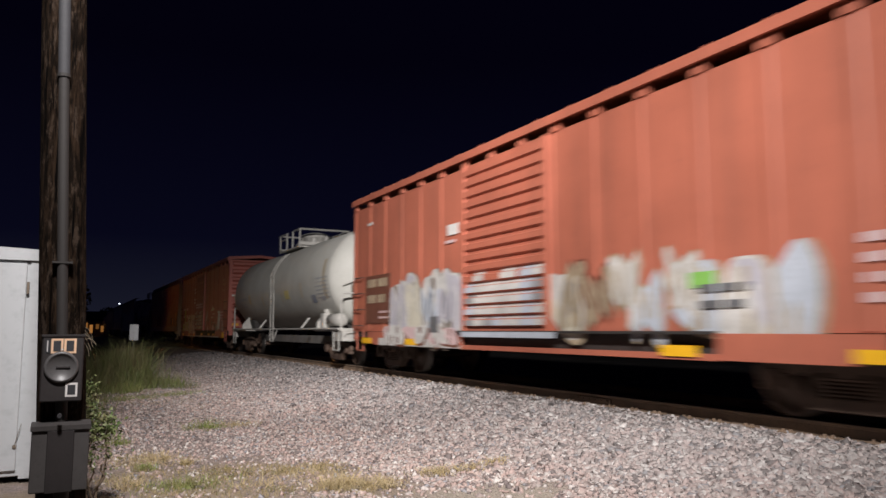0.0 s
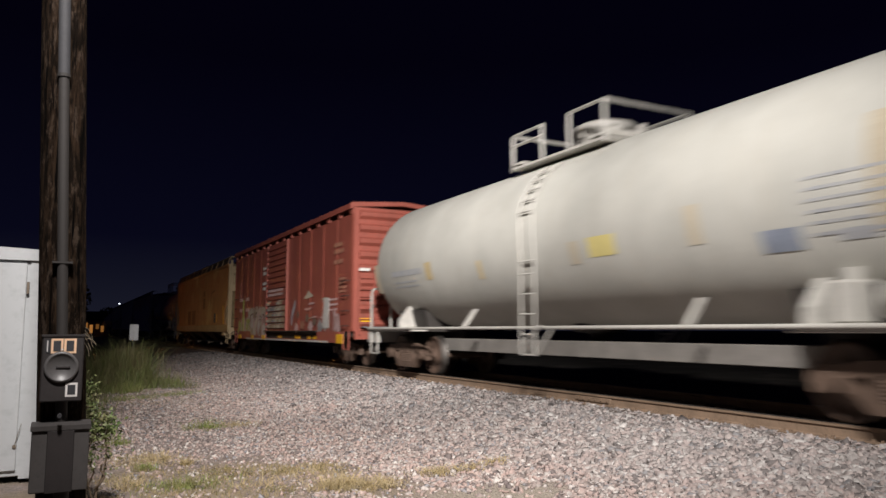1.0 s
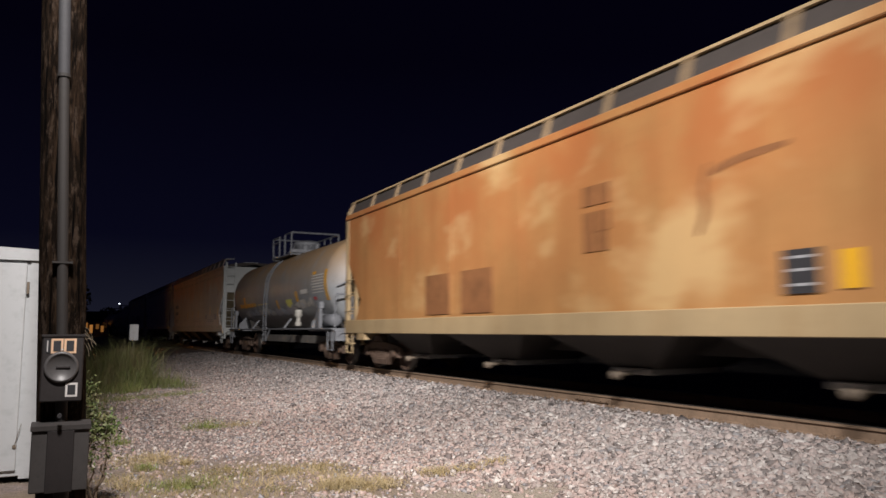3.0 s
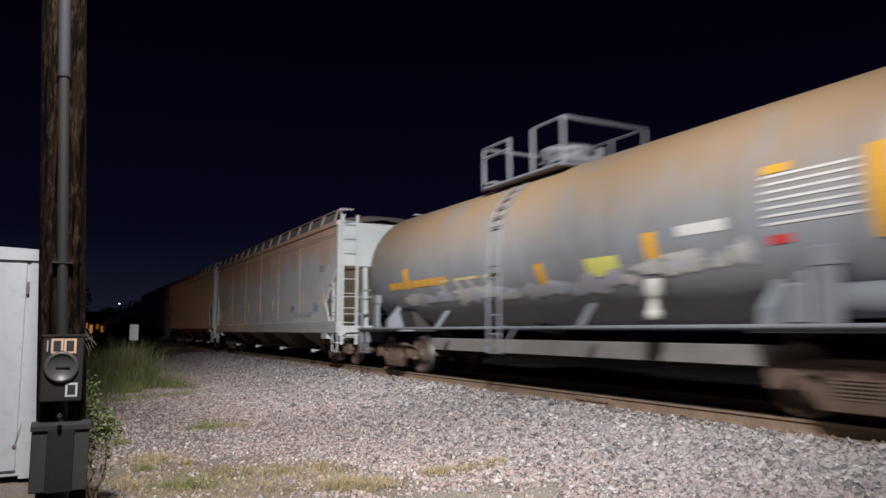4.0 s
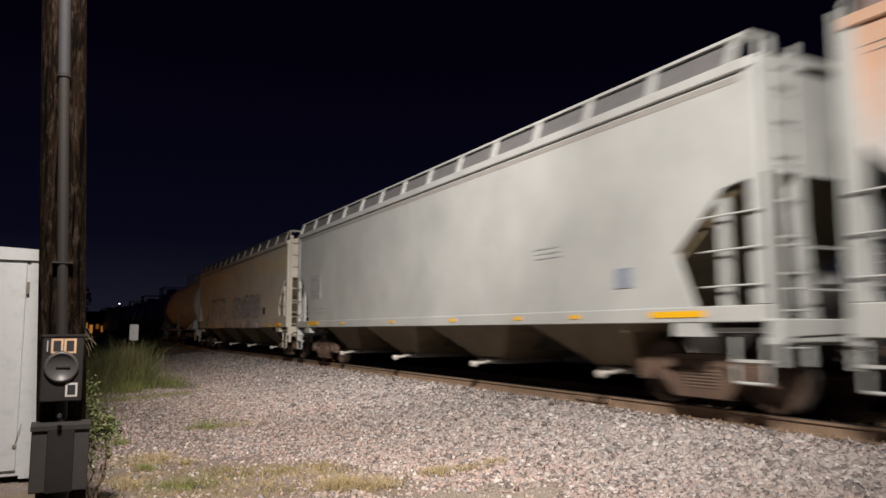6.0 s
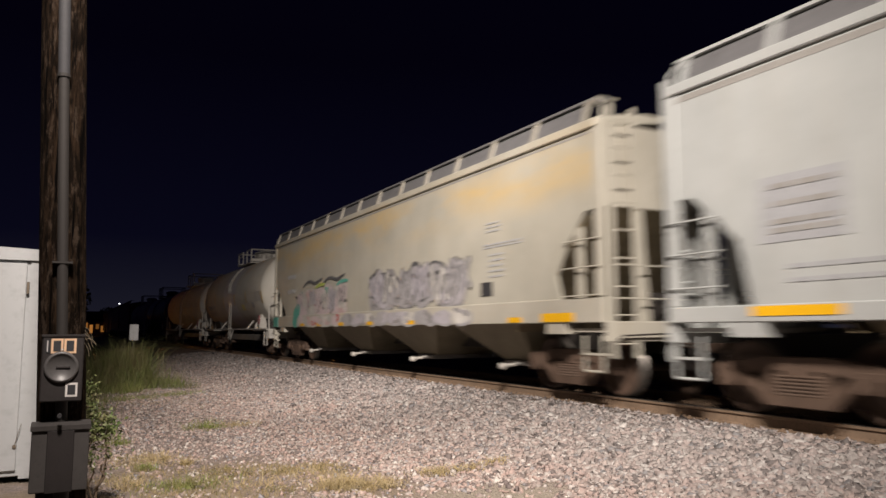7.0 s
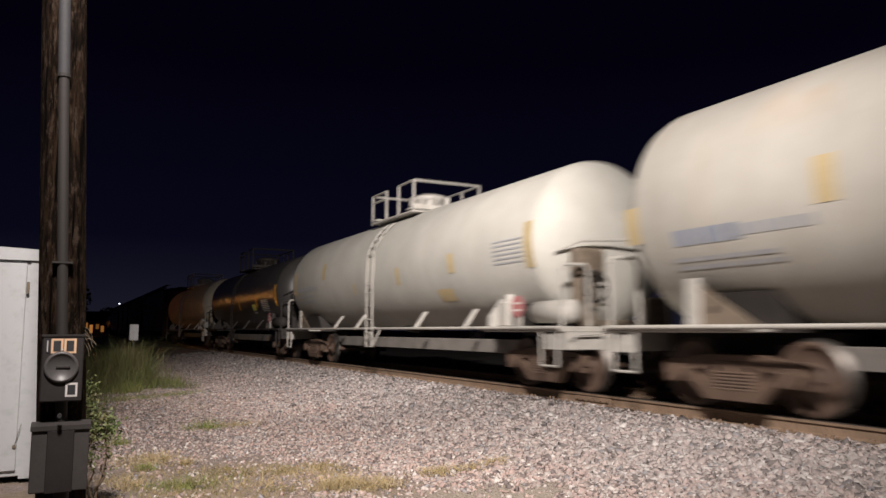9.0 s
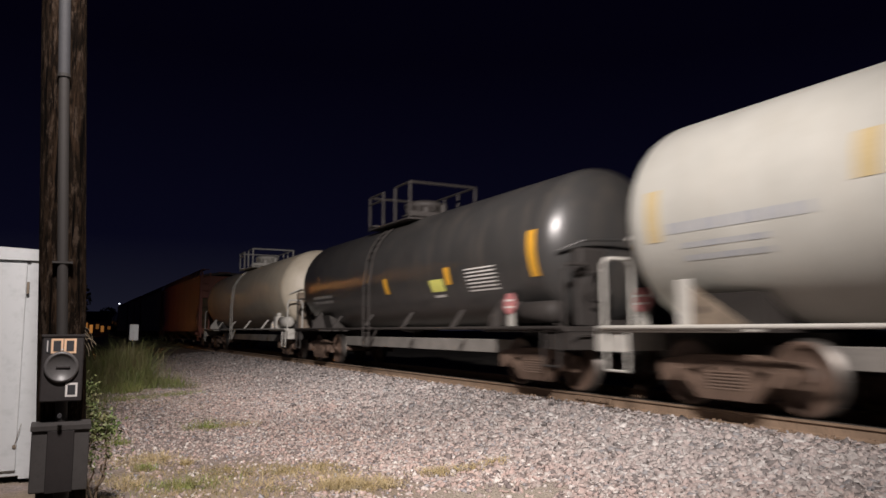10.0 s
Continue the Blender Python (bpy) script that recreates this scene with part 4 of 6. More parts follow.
def caution_sign(root, x, y, z):
    part("flag_post", box(B(), x - 0.012, x + 0.012, y - 0.09, y + 0.09, 1.08, z - 0.1), M_WHITE_METAL, root)
    part("flag_plate", prism(B(), [(y + 0.2 * math.cos(i * math.pi / 4 + 0.39), z + 0.2 * math.sin(i * math.pi / 4 + 0.39)) for i in range(8)], 0, x - 0.03, x - 0.015), M_FADED_SIGN, root, "faded red warning plate with pale bands")
    for d in (-0.08, 0.04):
        part("flag_band", box(B(), x - 0.034, x - 0.031, y - 0.12, y + 0.12, z + d, z + d + 0.035), M_WHITE_TEXT, root)


S = -1.522     # plane of painted marks on a boxcar's ribs

# --- orange-red boxcar ---
c = boxcar(3.34, 15.5, M_ORANGE_RED, "orange-red ribbed steel boxcar with white graffiti, on the track", 6, (6.40, 9.30), 1)
sprayed_piece(c, S, 13.0, 9.35, 0.75, 2.36, 4, [M_G_WHITE], [M_G_BLUE, M_G_LILAC], M_G_SHADOW, None, 3)
graffiti(c, S - 0.012, 12.9, 9.5, 0.9, 2.25, 4, [M_G_LILAC, M_G_CREAM, M_G_BLUE], M_G_WHITE, 23, 0.24)
sprayed_piece(c, S - 0.04, 13.3, 9.6, 0.7, 1.15, 6, [M_G_WHITE, M_G_WHITE, M_G_PINK], [M_G_PINK, M_G_WHITE], M_MAROON, None, 44)
DOOR_ROWS = [1.06 + 3.16 / 15 * (i + 0.5) for i in range(5)]
sprayed_door(c, 6.53, 9.17, DOOR_ROWS, 2.0, 5, [M_G_WHITE, M_G_WHITE, M_G_CREAM, M_G_WHITE, M_G_BLUE, M_G_GREY])
plate(c, -1.601, 6.2, 9.3, 0.90, 1.0, M_G_BLUE, "sprayed_skirt")
sprayed_piece(c, S, 6.5, 5.6, 0.95, 2.1, 1, [M_G_WHITE], [M_G_CREAM], M_G_TAN, None, 51)
graffiti(c, S, 6.2, 4.9, 0.95, 2.1, 2, [M_G_TAN, M_G_TAN], M_MAROON, 8, 0.2)
graffiti(c, S, 5.0, 3.2, 0.9, 2.2, 3, [M_G_WHITE, M_G_BLUE, M_G_WHITE], M_G_TAN, 9, 0.2)
sprayed_piece(c, S, 3.6, 1.7, 0.8, 2.0, 3, [M_G_BLUE, M_G_WHITE, M_G_BLUE], [M_G_BLUE, M_G_LILAC], M_G_TAN, None, 14)
bars(c, S - 0.03, 3.25, 2.5, (1.5, 1.3), M_G_DARK, 0.09, 5)
plate(c, S - 0.02, 3.0, 3.4, 1.55, 1.75, M_G_GREEN, "sprayed_mark")
plate(c, S, 13.0, 14.62, 1.2, 2.42, M_MAROON, "repainted_patch", "brown repainted patch")
bars(c, S - 0.008, 14.45, 13.9, (2.12, 1.72), M_G_TAN, 0.2, 4)
bars(c, S - 0.008, 13.75, 13.2, (2.12, 1.72), M_G_TAN, 0.2, 6)
bars(c, S - 0.008, 13.7, 13.1, (1.32, 1.46), M_G_PINK, 0.05, 7)
plate(c, -1.56, 9.4, 13.6, 0.67, 0.84, M_G_WHITE, "sprayed_skirt")
for y in (0.65, 3.3, 11.4, 14.1):
    plate(c, -1.565, y, y + 0.62, 0.70, 0.84, M_YELLOW)
plate(c, S, 9.55, 10.0, 2.98, 3.2, M_WHITE_TEXT, "stencil")
plate(c, S, 9.7, 10.1, 2.82, 2.88, M_G_PINK, "stencil")
plate(c, S - 0.045, 10.35, 10.75, 0.98, 1.32, M_G_DARK, "stencil_plate")
plate(c, S, 14.2, 14.5, 3.75, 3.82, M_WHITE_TEXT, "stencil")
bars(c, S, 1.15, 0.2, (1.3, 1.5, 1.7, 1.9), M_G_PINK, 0.1, 9)

# --- white tank car ---
c = tankcar(20.0, 15.05, M_CREAM_TANK, M_WHITE_METAL, "cream-white tank car with white railings and faded stencils", 7.5, size=(1.58, 2.65), brackets=(4.05, 9.95))
shell_patch(c, 1.2, 1.5, 2.0, 3.2, M_FAINT_MARK)
shell_bars(c, 2.2, 1.0, (2.62, 2.5, 2.38, 2.26, 2.14, 2.02), M_GREY_TEXT, 0.035, 3)
shell_patch(c, 2.35, 2.85, 1.9, 2.15, M_BLUE_GREY, "placard")
shell_bars(c, 1.9, 1.5, (1.95,), M_GREY_TEXT, 0.12, 3, True)
shell_patch(c, 5.3, 5.9, 2.12, 2.42, M_FADED_YELLOW, "placard")
shell_patch(c, 6.15, 6.35, 2.05, 2.4, M_FAINT_MARK)
shell_patch(c, 3.7, 3.9, 2.1, 2.6, M_FAINT_MARK)
shell_patch(c, 9.1, 9.25, 2.0, 2.35, M_ORANGE_BAND)
shell_bars(c, 13.3, 11.7, (2.28,), M_GREY_TEXT, 0.13, 6)
shell_bars(c, 13.2, 12.0, (2.12, 2.02), M_GREY_TEXT, 0.04, 7)
shell_patch(c, 11.2, 11.5, 2.12, 2.5, M_ORANGE_BAND)
shell_patch(c, 14.1, 14.35, 1.95, 2.65, M_FAINT_MARK)

# --- dark red boxcar ---
c = boxcar(36.16, 15.5, M_RED, "oxide-red ribbed boxcar with corrugated end and graffiti along its base", 5, (6.50, 9.40), 2)
rnd = random.Random(12)
for i in range(16):
    y, z = rnd.uniform(2.5, 5.6), rnd.choice((1.12, 1.3, 1.42, 1.6, 1.72, 1.86, 1.98))
    sprayed_stroke(c, "sprayed_line", [(y, z), (y - 0.3, z + rnd.uniform(-0.03, 0.05)), (y - rnd.uniform(0.4, 0.8), z + 0.02)], S - 0.004 - 0.0004 * i, rnd.uniform(0.015, 0.035), rnd.choice((M_G_PINK, M_G_ROSE, M_G_PINK, M_G_TAN)))
for y, z, w, h, m in ((5.15, 1.55, 0.14, 0.12, M_G_SHADOW), (4.1, 1.42, 0.17, 0.14, M_G_SHADOW), (3.3, 1.3, 0.2, 0.12, M_G_SHADOW), (4.6, 1.2, 0.25, 0.14, M_G_RUST), (3.7, 1.15, 0.22, 0.16, M_G_PINK), (2.75, 1.1, 0.24, 0.26, M_G_GREY), (5.3, 1.1, 0.2, 0.16, M_G_PINK)):
    sprayed_fan(c, "sprayed_shape", [(y + w * (1 + 0.2 * math.sin(3 * k)) * math.cos(k * 0.449), z + h * (1 + 0.2 * math.cos(2 * k)) * math.sin(k * 0.449)) for k in range(14)], S - 0.012, m)
sprayed_stroke(c, "sprayed_stroke", [(5.5, 2.05), (5.58, 1.8), (5.85, 1.6), (5.9, 1.2)], S - 0.013, 0.11, M_G_LILAC)
graffiti(c, S, 2.5, 1.0, 0.9, 1.75, 3, [M_G_WHITE, M_G_ROSE, M_G_PINK], M_MAROON, 13, 0.16)
sprayed_fan(c, "sprayed_cap", [(4.5, 2.06), (4.3, 2.16), (4.12, 2.22), (4.0, 2.33), (3.84, 2.24), (3.66, 2.18), (3.45, 2.12), (3.75, 2.08), (4.1, 2.05)], S - 0.006, M_G_CREAM)
sprayed_door(c, 6.65, 9.25, DOOR_ROWS, 2.1, 15, [M_G_TAN, M_G_CREAM, M_G_GREY, M_G_CREAM, M_G_TAN])
graffiti(c, S, 14.6, 12.3, 0.85, 1.55, 3, [M_G_LIME, M_G_PINK, M_G_LIME], M_G_WHITE, 18, 0.2)
graffiti(c, S, 12.5, 9.6, 0.76, 1.95, 4, [M_G_WHITE, M_G_TAN, M_G_PINK], M_G_TAN, 24, 0.14, back=M_G_CREAM)
sprayed_piece(c, S - 0.022, 12.2, 9.5, 0.75, 1.7, 4, [M_G_WHITE, M_G_CREAM, M_G_WHITE], [M_G_TAN, M_G_PINK], M_G_ROSE, M_MAROON, 21)
bars(c, S, 10.2, 9.6, (2.6, 2.8, 3.2, 3.4), M_WHITE_TEXT, 0.12, 19)
bars(c, -1.60, 9.0, 6.9, (2.3, 2.45), M_G_PINK, 0.09, 22)
plate(c, S - 0.012, 13.45, 13.7, 0.85, 2.35, M_G_LIME, "sprayed_mark")
plate(c, S - 0.012, 1.9, 2.4, 1.1, 2.0, M_G_WHITE, "sprayed_mark")
bars(c, S, 14.4, 13.75, (2.28, 1.82), M_G_PINK, 0.15, 4)
bars(c, S, 13.2, 12.5, (2.28, 1.82), M_G_PINK, 0.15, 5)
bars(c, S, 14.6, 14.1, (2.95, 2.7, 2.45), M_G_ROSE, 0.16, 7)
bars(c, S, 1.55, 0.7, (2.95, 3.25, 3.45), M_G_RUST, 0.12, 8)
bars(c, S, 1.1, 0.5, (2.1, 2.22, 2.34, 2.46), M_G_RUST, 0.07, 9)
bars(c, S, 2.0, 1.2, (1.3, 1.45, 1.6, 1.75, 1.9), M_G_PINK, 0.06, 10)
for a, b in ((9.5, 9.95), (11.4, 11.85), (13.75, 14.4)):
    plate(c, -1.565, a, b, 0.68, 0.84, M_YELLOW)
for a, b in ((3.05, 3.7), (3.95, 4.3), (5.1, 5.75), (7.45, 8.0)):
    plate(c, -1.442, a, b, 0.75, 0.89, M_YELLOW)
plate(c, -1.57, 0.55, 1.1, 0.66, 0.92, M_YELLOW, "reflector")
plate(c, -1.56, 1.9, 12.8, 0.665, 0.72, M_G_WHITE, "sprayed_skirt")

# --- tan hopper ---
c = hopper(53.09, 17.88, M_TAN, M_TAN_END, "rust-stained tan covered hopper car with pale end frames", bays=4, deck_mat=M_TAN_END, posts=11, bracket_mat=M_DULL_TAN)
plate(c, -1.535, 11.6, 12.7, 1.36, 2.2, M_RUST_PATCH, "repainted_patch", "rust-brown patch")
plate(c, -1.535, 9.9, 11.1, 1.36, 2.2, M_RUST_PATCH, "repainted_patch", "rust-brown patch")
plate(c, -1.535, 3.3, 3.75, 1.42, 1.9, M_BLACK_TEXT, "stencil_plate")
bars(c, -1.54, 3.68, 3.36, (1.5, 1.66, 1.8), M_GREY_TEXT, 0.03, 3, gap=False)
plate(c, -1.535, 2.85, 3.05, 1.45, 1.85, M_YELLOW, "reflector")
part("painted_edge", prism(B(), [(1.55, 2.24), (1.28, 2.24), (1.22, 1.86), (0.98, 1.34), (1.3, 1.34), (1.45, 1.86)], 0, -1.527, -1.524), M_YELLOW, c)
bars(c, -1.535, 7.2, 6.6, (2.9, 2.5, 2.2), M_RUST_PATCH, 0.3, 6)
for pts in ([(4.75, 3.1), (4.85, 2.8), (4.8, 2.5), (4.95, 2.2)], [(4.7, 2.95), (4.4, 3.05), (3.6, 3.1)]):
    sprayed_stroke(c, "sprayed_line", pts, -1.5255, 0.05, M_RUST_PATCH)

# --- grey rusty tank car ---
c = tankcar(72.0, 15.2, M_GREY_TANK, M_TRIM_GREY, "grey tank car with rusty top, orange marks and white spray", 8.05, fence_mat=M_TRIM_GREY, sill_mat=M_FRAME_GREY, brackets=(5.7, 10.6))
for y in (1.38, 13.85):
    part("saddle_post", box(B(), -1.50, -1.40, y, y + 0.26, 1.09, 1.9, 0, 0.012), M_TRIM_GREY, c)
    part("saddle_post_cap", box(B(), -1.515, -1.36, y - 0.03, y + 0.29, 1.7, 1.92, 0, 0.012), M_TRIM_GREY, c)
shell_patch(c, 0.75, 1.0, 1.95, 2.9, M_ORANGE_BRIGHT)
shell_bars(c, 2.25, 1.1, (2.75, 2.66, 2.57, 2.48, 2.39, 2.30, 2.21), M_WHITE_TEXT, 0.03, 3, True)
shell_patch(c, 1.9, 2.25, 2.80, 2.9, M_ORANGE_BRIGHT)
shell_patch(c, 4.0, 4.25, 1.98, 2.36, M_ORANGE_BRIGHT)
shell_patch(c, 4.85, 5.6, 1.84, 2.12, M_LIME, "placard")
shell_patch(c, 2.8, 3.6, 2.24, 2.38, M_WHITE_TEXT, "placard")
shell_patch(c, 6.7, 6.95, 1.75, 2.15, M_ORANGE_BRIGHT)
rnd = random.Random(71)
for i in range(26):
    y = 2.7 + 9.5 * i / 25 + rnd.uniform(-0.15, 0.15)
    high = 1.66 + 0.16 * rnd.random() + (0.2 if y < 4.4 else 0)
    shell_blob(c, y, high, rnd.uniform(0.14, 0.42), rnd.uniform(0.07, 0.17), rnd.choice((M_G_WHITE, M_G_WHITE, M_G_LILAC, M_G_WHITE, M_G_BLUE)), 400 + i, "sprayed_cloud", 0.007 + 0.0006 * (i % 5))
for y in (8.3, 9.0, 9.5, 10.2):
    shell_patch(c, y, y + 0.16, 1.68, 2.06, M_G_WHITE, "sprayed_mark", 0.25)
    shell_patch(c, y - 0.1, y + 0.35, 2.04, 2.09, M_FADED_YELLOW, "sprayed_line", 0.02)
shell_patch(c, 1.95, 2.25, 2.0, 2.1, M_RED_SIGN)
shell_bars(c, 13.2, 10.2, (2.0,), M_ORANGE_BRIGHT, 0.16, 2)
shell_patch(c, 12.0, 12.3, 1.98, 2.45, M_ORANGE_BRIGHT)
bm = lathe(B(), [(-0.05, 0.12), (0.16, 0.14), (0.2, 0.07), (0.36, 0.07), (0.39, 0.11), (0.5, 0.11), (0.52, 0)], (-1.34, 4.2, 1.68), (0, 0, -1), 14)
part("side_valve", bm, M_WHITE_METAL, c)

# --- white hopper with orange wear ---
c = hopper(88.7, 18.85, M_PINK, M_GREY_HOP, "dirty white covered hopper car with flaking orange upper side", bays=4, band=(3.865, 3.878, M_FRAME_GREY), posts=14, bay_mat=M_SHADED_CHUTE, deck_mat=M_DULL_WALK, bracket_mat=M_DULL_WALK, screen_mat=M_GRATE, chute=0.36)
part("top_stripe", box(B(), -1.5245, -1.518, 0.3, 18.5, 3.785, 3.797), M_FRAME_GREY, c)
bars(c, -1.535, 2.32, 1.78, (1.6, 1.7, 1.8), M_BLUE_GREY, 0.085, 3)
bars(c, -1.535, 4.4, 2.5, (1.48, 1.57), M_GREY_TEXT, 0.05, 4)
bars(c, -1.535, 1.75, 1.2, (2.85, 2.93, 3.0), M_GREY_TEXT, 0.03, 5)
bars(c, -1.535, 10.3, 9.8, (2.3, 2.4, 2.5, 2.6), M_GREY_TEXT, 0.03, 6)
bars(c, -1.535, 17.3, 15.9, (2.05, 2.5), M_BLUE_GREY, 0.22, 7)
bars(c, -1.535, 17.1, 15.8, (1.55, 1.68), M_GREY_TEXT, 0.07, 8)
bars(c, -1.535, 5.0, 4.45, (1.65, 1.73, 1.81), M_BLUE_GREY, 0.06, 9)
for y, z in ((1.3, 1.75), (3.5, 1.85), (7.4, 1.75), (9.4, 1.75), (11.4, 1.75), (15.3, 1.75), (17.5, 1.5)):
    plate(c, -1.535, y, y + 0.2, z, z + 0.42, M_FADED_MARK, "faded_mark", t=0.004)
for pts in ([(13.4, 1.62), (13.2, 1.95), (12.9, 1.98), (12.7, 1.85), (12.4, 2.0), (12.2, 1.9)], [(13.35, 1.6), (13.1, 1.55), (12.9, 1.7), (12.7, 1.6), (12.45, 1.68)], [(9.0, 1.5), (8.4, 1.58), (7.7, 1.5), (6.9, 1.6), (6.2, 1.52)], [(8.6, 1.7), (7.9, 1.64), (7.2, 1.72), (6.5, 1.66)]):
    sprayed_stroke(c, "sprayed_line", pts, -1.5245, 0.016, M_G_MID)
for y in (15.6, 11.2, 8.0, 4.6, 3.0, 1.5):
    bars(c, -1.547, y, y - 0.6, (1.06, 1.16), M_GREY_TEXT, 0.02, int(y * 10), gap=False)

# --- light grey hopper ---
c = hopper(108.45, 18.75, M_GREY_HOP, M_GREY_HOP, "light grey covered hopper car with a dark stripe under its roof", sill=(1.12, 1.32), rounded=True, lead=[(0.22, 2.80), (0.62, 2.74), (1.42, 2.02), (1.12, 1.305)], tail=[(0.22, 2.72), (0.5, 2.68), (1.17, 2.08), (1.33, 1.305)], band=(3.98, 4.06, M_SILL_GREY), bay_mat=M_SHADED_CHUTE, posts=13, bays=4)
plate(c, -1.55, 0.95, 1.9, 1.19, 1.27, M_YELLOW)
for y in (3.4, 5.0, 7.4, 10.5, 14.0):
    plate(c, -1.55, y, y + 0.25, 1.2, 1.26, M_YELLOW)
plate(c, -1.55, 16.3, 17.4, 1.19, 1.3, M_YELLOW)
plate(c, -1.527, 2.25, 2.6, 1.62, 1.9, M_BLUE_GREY, "stencil_plate")
bars(c, -1.527, 4.6, 3.9, (2.2, 2.28, 2.36), M_GREY_TEXT, 0.025, 2)
part("stencil_plate", box(B(), -1.529, -1.52, 16.2, 17.25, 2.0, 2.75), M_GREY_TEXT, c)
bars(c, -1.534, 17.1, 16.3, (2.1, 2.2, 2.4, 2.6), M_SILL_GREY, 0.06, 5)
bars(c, -1.527, 16.9, 15.6, (1.55, 1.7), M_GREY_TEXT, 0.05, 6)

# --- cream hopper with grey graffiti ---
c = hopper(128.4, 19.0, M_CREAM_HOP, M_CREAM_END, "cream covered hopper car with yellow stains and grey graffiti", sill=(1.14, 1.52), rounded=True, band=(4.03, 4.07, M_SILL_GREY), bay_mat=M_SHADED_CREAM_CHUTE, posts=13, bays=4, lead=[(0.22, 2.86), (0.45, 2.84), (0.94, 2.35), (1.22, 1.9), (1.1, 1.505)], tail=[(0.22, 2.6), (0.5, 2.52), (1.6, 1.66), (1.6, 1.505)], deck_mat=M_GRATE, bracket_mat=M_DULL_CREAM)
sprayed_piece(c, -1.530, 15.8, 11.0, 1.38, 2.42, 5, [M_G_PALE_PINK, M_G_WHITE, M_G_PALE_PINK], [M_G_LILAC, M_G_PINK, M_G_WHITE], M_G_PALE_PINK, None, 31)
for y in (0.0, -2.05):
    sprayed_stroke(c, "sprayed_line", [(15.24 + y, 2.42), (14.82 + y, 2.57), (14.39 + y, 2.60), (13.96 + y, 2.49), (13.64 + y, 2.54), (13.22 + y, 2.62)], -1.546, 0.045, M_G_DARK)
    sprayed_stroke(c, "sprayed_line", [(13.56 + y, 1.9), (13.3 + y, 1.88), (13.03 + y, 1.85)], -1.546, 0.05, M_G_DARK)
    sprayed_stroke(c, "sprayed_stroke", [(13.9 + y, 2.34), (13.48 + y, 2.43), (12.95 + y, 2.42)], -1.548, 0.055, M_G_LIME if y == 0 else M_G_TEAL)
sprayed_stroke(c, "sprayed_line", [(16.11, 2.15), (15.5, 2.07), (14.96, 2.17)], -1.546, 0.045, M_G_DARK)
sprayed_stroke(c, "sprayed_stroke", [(15.6, 1.85), (15.75, 1.7), (16.15, 1.5), (16.2, 1.44)], -1.546, 0.24, M_G_TEAL)
sprayed_stroke(c, "sprayed_stroke", [(15.95, 1.5), (16.1, 1.3), (16.15, 1.15)], -1.553, 0.26, M_G_TEAL)
sprayed_stroke(c, "sprayed_stroke", [(15.6, 2.24), (15.35, 2.2), (15.1, 2.14)], -1.546, 0.09, M_G_TEAL)
sprayed_stroke(c, "sprayed_stroke", [(12.9, 2.3), (12.7, 2.2), (12.5, 2.24)], -1.546, 0.09, M_G_TEAL)
sprayed_stroke(c, "sprayed_stroke", [(13.95, 1.86), (13.7, 1.92), (13.5, 1.88)], -1.547, 0.1, M_G_RED)
plate(c, -1.550, 18.3, 18.93, 1.15, 1.5, M_G_TEAL, "sprayed_stroke")
sprayed_piece(c, -1.553, 15.7, 11.5, 1.17, 1.5, 6, [M_G_PALE_PINK, M_G_WHITE, M_G_PALE_PINK], [M_G_WHITE, M_G_PINK, M_G_RED], M_G_WHITE, None, 61)
bars(c, -1.527, 17.17, 16.2, (2.8, 2.3), M_GREY_TEXT, 0.13, 14)
sprayed_piece(c, -1.530, 9.3, 4.2, 1.50, 2.5, 6, [M_G_MID, M_G_GREY, M_G_MID], [M_G_GREY, M_G_MID, M_G_LILAC], M_G_GREY, M_G_DARK, 33)
sprayed_piece(c, -1.5385, 9.0, 4.5, 1.55, 2.3, 5, [M_G_GREY, M_G_MID], [M_G_LILAC, M_G_GREY], M_G_MID, M_G_DARK, 37)
sprayed_piece(c, -1.552, 11.3, 4.0, 1.17, 1.48, 9, [M_G_MID, M_G_LILAC, M_G_WHITE], [M_G_GREY, M_G_LILAC], M_G_MID, None, 35)
graffiti(c, -1.5465, 9.3, 4.1, 1.56, 2.52, 6, [M_G_LILAC, M_G_WHITE, M_G_MID], M_G_DARK, 77, 0.13)
graffiti(c, -1.5485, 15.9, 11.1, 1.56, 2.4, 7, [M_G_PALE_PINK, M_G_WHITE, M_G_LILAC], M_G_GREY, 78, 0.11)
for y in (2.2, 6.5, 9.0, 11.2, 13.2, 15.0):
    plate(c, -1.556, y, y + 0.42, 1.16, 1.25, M_YELLOW)
plate(c, -1.556, 0.75, 1.6, 1.16, 1.3, M_YELLOW)
plate(c, -1.527, 3.2, 3.6, 1.66, 1.92, M_BLACK_TEXT, "stencil_plate")
bars(c, -1.527, 3.5, 2.2, (2.55, 2.6), M_GREY_TEXT, 0.03, 2)
bars(c, -1.527, 3.3, 2.8, (2.0, 2.1, 2.2, 2.3, 2.4), M_GREY_TEXT, 0.035, 3)
bars(c, -1.527, 3.4, 2.9, (2.85, 2.93, 3.0), M_GREY_TEXT, 0.03, 3)

